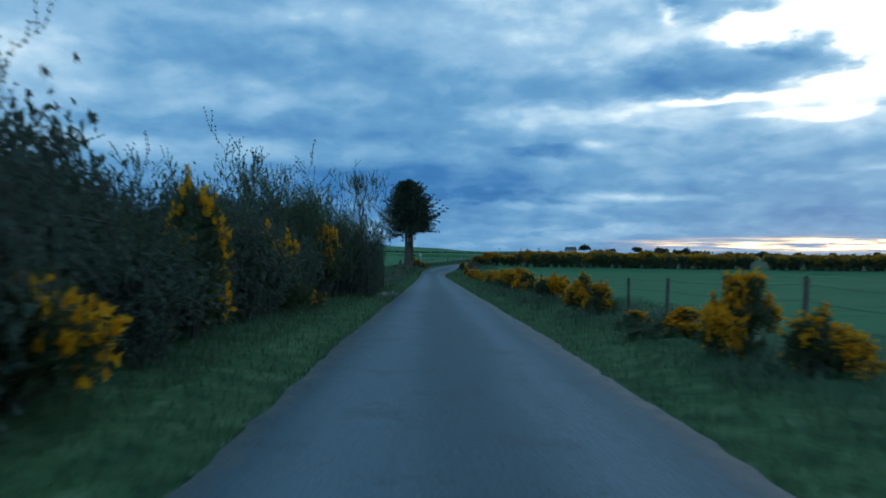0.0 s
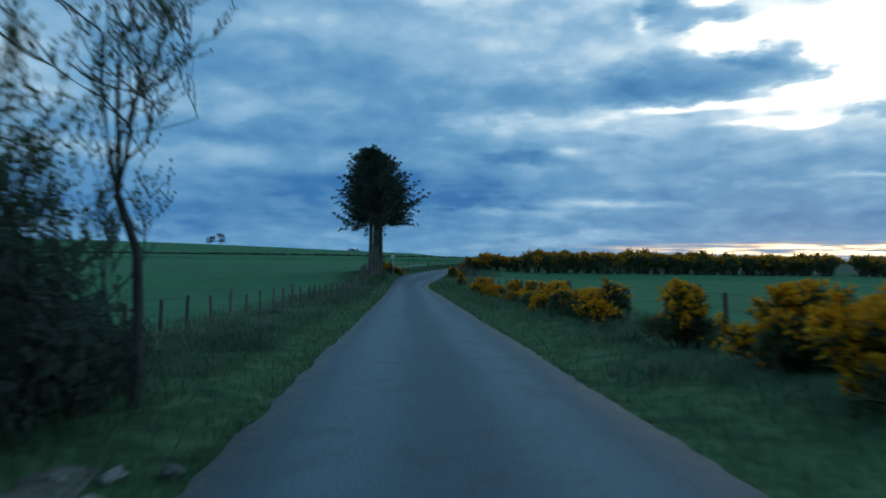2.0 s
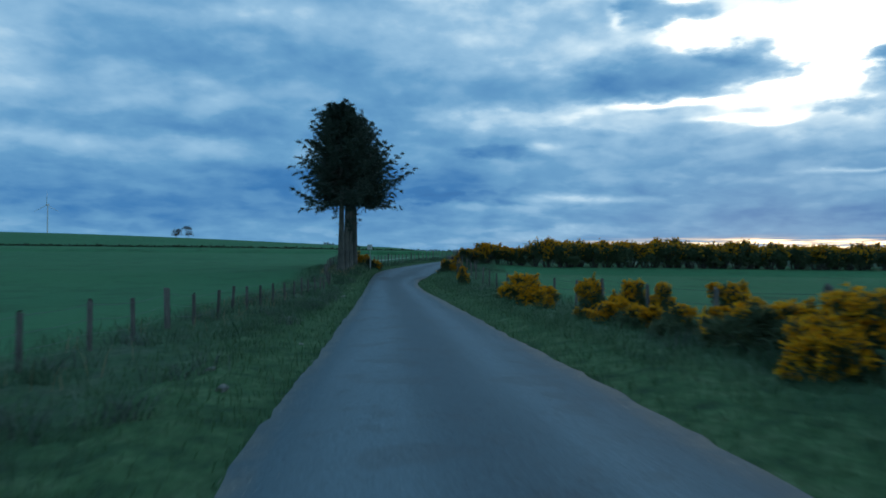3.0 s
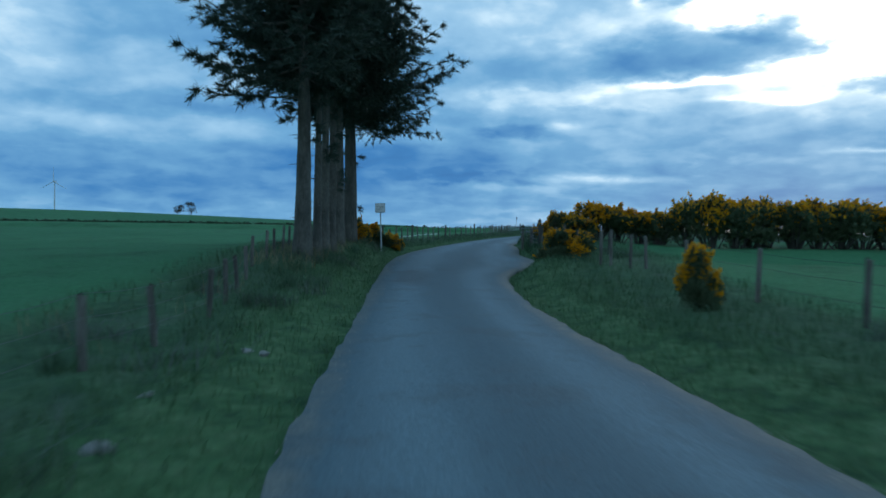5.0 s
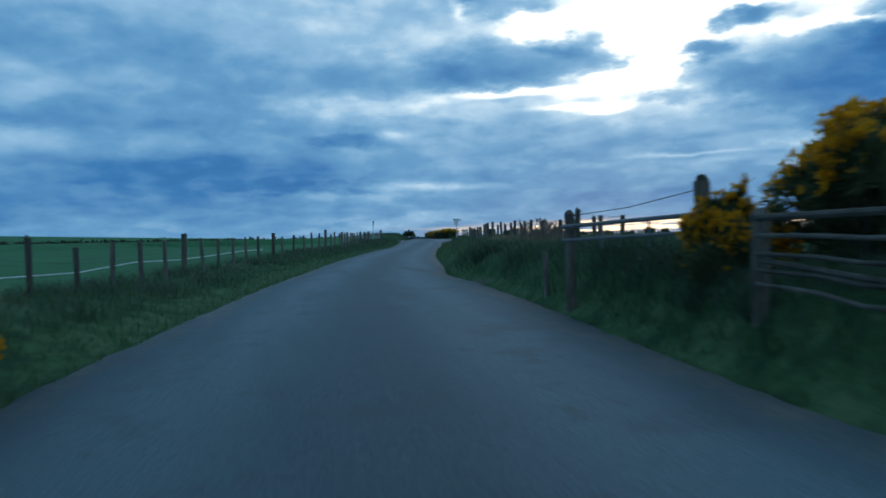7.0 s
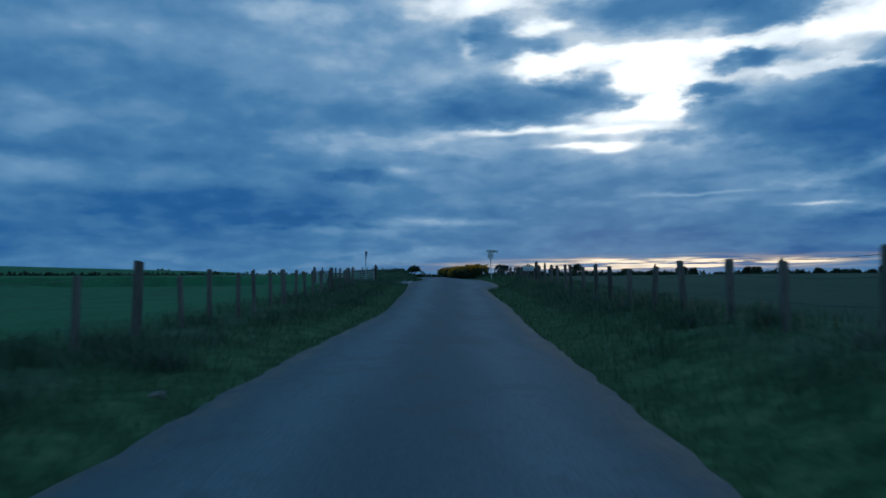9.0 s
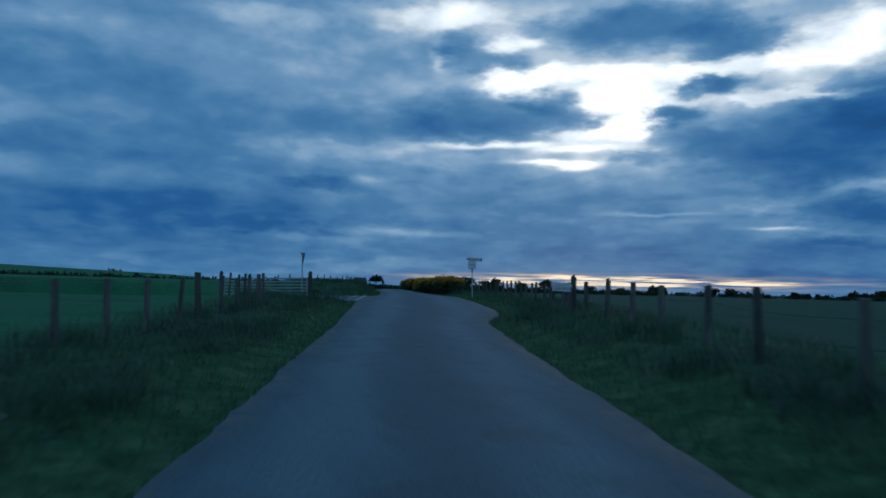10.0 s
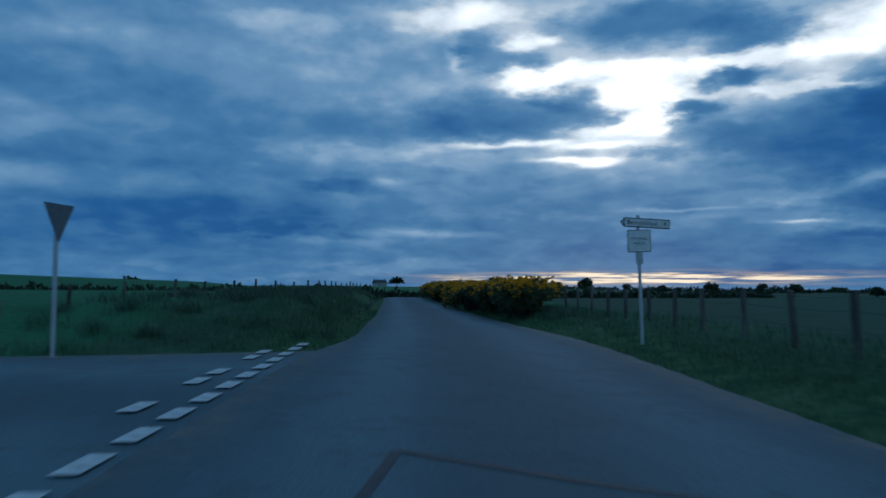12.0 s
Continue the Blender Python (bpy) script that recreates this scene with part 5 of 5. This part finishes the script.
def passing_panel(t, z, w=0.48, h=0.45, y=-0.045):
    b = part("border", plate(w, h, 0.012, 0.04), M_BLACK, t)
    b.matrix_local = pose(0, y, z)
    p = part("panel", plate(w - 0.03, h - 0.03, 0.014, 0.035), M_WHITE, t, "white enamelled panel")
    p.matrix_local = pose(0, y - 0.003, z)
    for i, (word, dz) in enumerate((("PASSING", 0.045), ("PLACE", -0.055))):
        lettering(word, 0.085, M_BLACK, pose(0, y - 0.0115, z + dz) @ FACE, t)


def make_signs():
    # passing-place sign beside the spruces
    x, y = -1.72, 110.4
    t = thing("passing_place_sign", "square white passing place sign on a pale pole", "road sign")
    g = float(ground_z(x, y))
    t.matrix_world = pose(x, y, g, 0, -2, -8)
    m = Mesh()
    m.tube([(0, 0, -0.3), (0, 0, 1.20 - g)], 0.032, 10)
    part("pole", m, M_POLE, t)
    passing_panel(t, 1.02 - g)
    # finger post at the junction
    x, y = 29.95, 194.6
    t = thing("finger_post", "white finger post with a passing place panel", "road sign")
    t.matrix_world = pose(x, y, 0.53, 0, -1.5, -14)
    m = Mesh()
    m.tube([(0, 0, float(ground_z(x, y)) - 0.8), (0, 0, 2.46)], 0.034, 10)
    part("pole", m, M_POLE, t)
    m = Mesh()
    m.box(0.13, 0.06, 0.26, pose(0.0, -0.02, 1.44))
    part("bracket", m, M_POLE, t)
    passing_panel(t, 1.92, 0.50, 0.47)
    for nm, k, mat, yy in (("arm_border", 0.0, M_BLACK, -0.045), ("arm", 0.022, M_WHITE, -0.048)):
        w, h = 1.06, 0.20
        c = [(-w / 2 + k, -h / 2 + h / 2), (-w / 2 + 0.085 + k * 0.3, h / 2 - k), (w / 2 - k, h / 2 - k), (w / 2 - k, -h / 2 + k), (-w / 2 + 0.085 + k * 0.3, -h / 2 + k)]
        m = Mesh()
        n = len(c)
        m.add([(a, -0.008, b) for a, b in c] + [(a, 0.008, b) for a, b in c], [tuple(range(n))[::-1], tuple(range(n, 2 * n))] + [(i, (i + 1) % n, (i + 1) % n + n, i + n) for i in range(n)])
        ob = part(nm, m, mat, t, "pointed white direction arm" if k else "")
        ob.matrix_local = pose(0.14, yy, 2.29, 0, 4.5, 0)
    arm = pose(0.14, -0.0575, 2.29, 0, 4.5, 0)
    lettering("Berryhillock", 0.135, M_BLACK, arm @ pose(-0.06, 0, 0) @ FACE, t)
    lettering("4", 0.135, M_BLACK, arm @ pose(0.42, 0, 0) @ FACE, t)
    m = Mesh()
    for s in (1, -1):
        m.box(0.022, 0.004, 0.075, pose(-0.47, 0, 0) @ pose(0, 0, 0, 0, 35 * s, 0) @ pose(0, 0, 0 if s > 0 else -0.075))
    ob = part("chevron", m, M_BLACK, t)
    ob.matrix_local = arm
    # back of the give-way sign on the side road
    x, y = 18.85, 195.3
    t = thing("give_way_sign", "back of a triangular give way sign on a pole", "road sign")
    t.matrix_world = pose(x, y, 0.14, 0, 0, 62)
    m = Mesh()
    m.tube([(0, 0, -0.3), (0, 0, 2.72)], 0.036, 10)
    part("pole", m, M_POLE, t)
    m = Mesh()
    c = [(-0.36, 0.33), (0.36, 0.33), (0.0, -0.33)]
    m.add([(a, -0.008, b) for a, b in c] + [(a, 0.008, b) for a, b in c], [(2, 1, 0), (3, 4, 5), (0, 1, 4, 3), (1, 2, 5, 4), (2, 0, 3, 5)])
    ob = part("triangle", m, M_BACK, t, "grey back of a triangular plate")
    ob.matrix_local = pose(0, -0.045, 2.42)
    # the board on the fence
    x, y = 22.6, 169.6
    t = thing("farm_sign", "white two-part board with black letters on the fence", "sign")
    t.matrix_world = pose(x, y, float(ground_z(x, y)) - 0.17, 0, 3, -20)
    for sx in (-0.27, 0.31):
        ob = part("post", post_mesh(1.02, 0.07, 3), None, t)
        ob.matrix_local = pose(sx, 0.06, 0)
    for nm, w, h, z, word in (("upper_board", 0.60, 0.12, 1.01, "<<<  LEY"), ("lower_board", 0.54, 0.11, 0.885, "COMPOSTING")):
        ob = part(nm + "_edge", plate(w + 0.02, h + 0.02, 0.014, 0.01), M_BLACK, t)
        ob.matrix_local = pose(0.02, 0, z)
        ob = part(nm, plate(w, h, 0.016, 0.01), M_WHITE, t, "white painted board")
        ob.matrix_local = pose(0.02, -0.004, z)
        lettering(word, 0.088, M_BLACK, pose(0.02, -0.014, z) @ FACE, t)


# ---- the distance ----
def clumpy(name, spots, size, mat, seed, per=70):
    """Far trees and hedges: rounded heaps of small leaf sprays."""
    rng = np.random.default_rng(seed)
    c, o = [], []
    for x, y, z, r, h in spots:
        n = int(per * max(1.0, r / 2))
        d = rng.normal(0, 1, (n, 3))
        d /= np.linalg.norm(d, axis=1)[:, None]
        d[:, 2] = np.abs(d[:, 2])
        q = d * np.array([r, r, h]) * rng.uniform(0.6, 1.1, (n, 1)) + np.array([x, y, z])
        c.append(q), o.append(d)
    return needles_mesh(name, np.concatenate(c), np.concatenate(o), 3, size, size * 0.55, mat, seed, 0.9)


def make_distance():
    rng = random.Random(12)
    # hedge line across the hill
    spots = []
    for i in range(520):
        x = -420 + i * 0.98
        y = 255 + rng.uniform(-0.6, 0.6)
        spots.append((x, y, float(ground_z(x, y)) - 0.2, rng.uniform(0.9, 1.3), rng.uniform(0.75, 1.05)))
    tagged(new("field_hedge", clumpy("field_hedge", spots, 0.5, M_HEDGE, 3, 30)), "low dark hedge between pasture fields", "hedge", kind="stuff")
    # lone trees on the hill
    for dx, r, h in ((0, 3.2, 6.5), (6.0, 4.0, 8.5)):
        x, y = -112 + dx, 432
        z = float(ground_z(x, y))
        t = thing("bare_tree", "small bare tree on the hilltop", "tree", "trees on the hill")
        br, le = shrub_parts(60 + int(r), 4, h * 0.9, 4, 0)
        part("branchwork", br, None, t)
        part("crown", clumpy("crown", [(rng.uniform(-1.6, 1.6), rng.uniform(-1, 1), h * rng.uniform(0.12, 0.66), h * 0.22, h * 0.2) for _ in range(12)], 0.42, M_TWIG, int(h * 9), 24), None, t)
        t.matrix_world = pose(x, y, z, 0, 0, 30)
    # trees along the eastern skyline
    for i in range(46):
        a = radians(rng.uniform(13, 62))
        d = rng.uniform(330, 620)
        x, y = d * math.sin(a), 90 + d * math.cos(a)
        h = rng.uniform(3.0, 7.5)
        t = thing("far_tree", "dark distant tree on the skyline", "tree", "trees on the skyline")
        t.matrix_world = pose(x, y, float(ground_z(x, y)))
        m = Mesh()
        m.tube([(0, 0, -0.5), (0, 0, h * 0.6)], [0.22, 0.1], 5)
        part("trunk", m, M_TWIG, t)
        sp = [(rng.uniform(-1, 1) * h * 0.25, rng.uniform(-1, 1) * h * 0.25, h * rng.uniform(0.3, 0.6), h * rng.uniform(0.22, 0.36), h * rng.uniform(0.25, 0.4)) for _ in range(5)]
        part("crown", clumpy("crown", sp, 0.8, M_HEDGE, i, 60), None, t)
    # woods on the horizon
    spots = []
    for i in range(260):
        a = radians(rng.uniform(-30, 75))
        d = rng.uniform(1100, 1500)
        x, y = d * math.sin(a), d * math.cos(a)
        if 0.0 < math.degrees(a) < 16:
            continue
        spots.append((x, y, float(ground_z(x, y)) - 2, rng.uniform(9, 20), rng.uniform(5, 10)))
    tagged(new("far_woods", clumpy("far_woods", spots, 4.0, M_HEDGE, 5, 6)), "dark woods along the far horizon", "woods", kind="stuff")
    # farmhouse and its round tree
    x, y = 168, 841
    z = float(ground_z(x, y))
    t = thing("farmhouse", "small distant farmhouse with a slate roof", "house")
    t.matrix_world = pose(x, y, z, 0, 0, 20)
    m = Mesh()
    m.box(13, 6.5, 3.6, pose(0, 0, -0.5))
    part("wall", m, M_HARL, t)
    m = Mesh()
    m.add([(-6.8, -3.6, 3.0), (6.8, -3.6, 3.0), (6.8, 3.6, 3.0), (-6.8, 3.6, 3.0), (-6.8, 0, 6.4), (6.8, 0, 6.4)], [(0, 1, 5, 4), (2, 3, 4, 5), (3, 0, 4), (1, 2, 5), (3, 2, 1, 0)])
    roof = part("roof", m, M_SLATE, t)
    for sx in (-6.1, 6.1):
        m = Mesh()
        m.box(0.9, 0.9, 1.7, pose(sx, 0, 5.6))
        part("chimney", m, M_HARL, roof)
    for sx in (-4, -1.4, 1.4, 4):
        m = Mesh()
        m.box(0.9, 0.08, 1.2, pose(sx, -3.27, 1.0))
        part("window", m, M_GLASS, t)
    t = thing("far_tree", "round dark tree beside the farmhouse", "tree", "trees on the skyline")
    xx = x + 17
    t.matrix_world = pose(xx, y, float(ground_z(xx, y)))
    m = Mesh()
    m.tube([(0, 0, -0.5), (0, 0, 4)], [0.4, 0.2], 6)
    part("trunk", m, M_TWIG, t)
    part("crown", clumpy("crown", [(-3, 0, 3, 4.5, 4), (3, 0, 3, 4.5, 4.5), (0, 0, 4, 5, 5)], 1.2, M_HEDGE, 8, 90), None, t)
    # a wind turbine far behind the hill
    x, y = -330, 760
    t = thing("wind_turbine", "slim pale wind turbine beyond the hill", "turbine")
    t.matrix_world = pose(x, y, float(ground_z(x, y)) - 5)
    m = Mesh()
    m.tube([(0, 0, 0), (0, 0, 44)], [0.8, 0.4], 10)
    part("tower", m, M_TURBINE, t)
    m = Mesh()
    m.box(1.6, 3.4, 1.5, pose(0, 0, 43.6))
    part("nacelle", m, M_TURBINE, t)
    for k in range(3):
        a = radians(90 + 120 * k)
        m = Mesh()
        m.tube([(0, -2, 44.3), (math.cos(a) * 6, -2, 44.3 + math.sin(a) * 6), (math.cos(a) * 14, -2, 44.3 + math.sin(a) * 14)], [0.25, 0.3, 0.08], 5)
        part("blade", m, M_TURBINE, t)


make_verges()
make_hedge()
make_gorse()
make_spruces()
make_dead_weeds()
make_fences()
make_signs()
make_distance()


# ---- small things on the verges and the road ----
def pebble(seed):
    """A rounded broken stone."""
    bm = bmesh.new()
    bmesh.ops.create_icosphere(bm, subdivisions=2, radius=1.0)
    rng = random.Random(seed)
    off = Vector((rng.uniform(0, 9), rng.uniform(0, 9), rng.uniform(0, 9)))
    for v in bm.verts:
        v.co *= 1 + 0.42 * math.sin(v.co.x * 2.3 + off.x) * math.sin(v.co.y * 2.9 + off.y) + 0.16 * math.sin(v.co.z * 5 + v.co.x * 3 + off.z)
        v.co.z *= 0.5
    return bm


def make_stones():
    rng = random.Random(31)
    kinds = []
    for k in range(4):
        me = bpy.data.meshes.new("stone")
        bm = pebble(k)
        bm.to_mesh(me)
        bm.free()
        me.materials.append(M_STONE)
        kinds.append(me)
    spots = [(-1.98 + rng.uniform(-0.4, 0.35), rng.uniform(30.3, 35.0), rng.uniform(0.03, 0.10)) for i in range(24)]
    spots += [(rng.uniform(-3.1, -1.9), rng.uniform(40, 92), rng.uniform(0.04, 0.09)) for _ in range(16)]
    spots += [(float(xl(y)) - rng.uniform(0.5, 2.2), y, rng.uniform(0.04, 0.08)) for y in (121.0, 127.5, 133.2, 144.0, 158.0, 164.3, 171.0)]
    for x, y, r in spots:
        ob = new("stone", kinds[rng.randrange(4)])
        ob.matrix_world = pose(x, y, float(ground_z(x, y)) + r * 0.25, rng.uniform(-15, 15), rng.uniform(-15, 15), rng.uniform(0, 360)) @ Matrix.Diagonal((r * 1.2, r, r, 1))
        tagged(ob, "pale weathered stone lying in the verge grass", "stone", "stones on the verge")


def make_road_wear():
    line = [(21.7, 184.2), (22.3, 185.9), (22.8, 187.0), (23.7, 185.9), (24.6, 185.0), (25.4, 183.4)]
    m = Mesh()
    for (ax, ay), (bx, by) in zip(line[:-1], line[1:]):
        dx, dy = bx - ax, by - ay
        ln = math.hypot(dx, dy)
        px, py = -dy / ln * 0.04, dx / ln * 0.04
        q = []
        for x, y in ((ax + px, ay + py), (ax - px, ay - py), (bx - px, by - py), (bx + px, by + py)):
            u = (x - float(xl(y))) / (float(xr(y)) - float(xl(y)))
            q.append((x, y, float(zr(y)) + 0.045 * (1 - (2 * u - 1) ** 2) + 0.006))
        m.add(q, [(0, 1, 2, 3)])
    tagged(new("tar_seam", m.data("tar_seam", M_TAR)), "dark zigzag tar seam round a mended trench", "road patch", kind="structure")
    # loose pale grit washed to the edges of the lane
    rng = np.random.default_rng(77)
    n = 3600
    y = rng.uniform(0, 200, n)
    side = rng.integers(0, 2, n)
    d = np.abs(rng.normal(0, 0.16, n)) - 0.03
    x = np.where(side == 0, xl(y) + d, xr(y) - d)
    u = (x - xl(y)) / (xr(y) - xl(y))
    z = zr(y) + 0.045 * (1 - (2 * u - 1) ** 2)
    r = rng.uniform(0.004, 0.012, n)
    a = rng.uniform(0, 2 * np.pi, n)
    c = np.stack([x, y, z], 1)
    v = [c + np.stack([np.cos(a + k * 2.1) * r, np.sin(a + k * 2.1) * r, -0.002 + 0 * r], 1) for k in range(3)] + [c + np.stack([0 * r, 0 * r, r * 0.8], 1)]
    i = np.arange(n)[:, None] * 4
    f = np.concatenate([i + [0, 1, 3], i + [1, 2, 3], i + [2, 0, 3]], 1).reshape(-1, 3)
    tagged(new("loose_grit", quick_mesh("loose_grit", np.stack(v, 1).reshape(-1, 3), f, M_GRIT)), "pale loose grit along the edges of the road", "grit", kind="stuff")


def draped_patch(name, cx, cy, rx, ry, mat, words, seed=1, crown=0.05):
    """A thin uneven heap of soil or gravel lying on the verge."""
    rng = random.Random(seed)
    ph = [rng.uniform(0, 6) for _ in range(4)]
    m = Mesh()
    rings, n = 7, 40
    v = [(cx, cy, float(ground_z(cx, cy)) + crown)]
    for k in range(1, rings + 1):
        for i in range(n):
            a = 2 * math.pi * i / n
            q = k / rings * (1 + 0.18 * math.sin(3 * a + ph[0]) + 0.10 * math.sin(7 * a + ph[1]) + 0.06 * math.sin(11 * a + ph[2]))
            x, y = cx + rx * q * math.cos(a), cy + ry * q * math.sin(a)
            lift = crown * (1 - (k / rings) ** 2) - 0.02 * (k == rings) + 0.012 * math.sin(x * 9 + ph[3]) * math.sin(y * 7)
            v.append((x, y, float(ground_z(x, y)) + lift))
    f = [(0, 1 + i, 1 + (i + 1) % n) for i in range(n)]
    for k in range(rings - 1):
        for i in range(n):
            a, b = 1 + k * n + i, 1 + k * n + (i + 1) % n
            f.append((a, a + n, b + n, b))
    m.add(v, f)
    tagged(new(name, m.data(name, mat)), words, "bare ground", kind="structure")


draped_patch("bare_soil", -2.05, 32.6, 0.55, 2.3, M_SOIL, "scuffed bare soil and rubble on the verge", 4, 0.06)
draped_patch("bare_soil", 6.82, 122.0, 0.26, 0.75, M_SOIL, "pale scuffed soil washed onto the road edge", 6, 0.05)
make_stones()
make_road_wear()
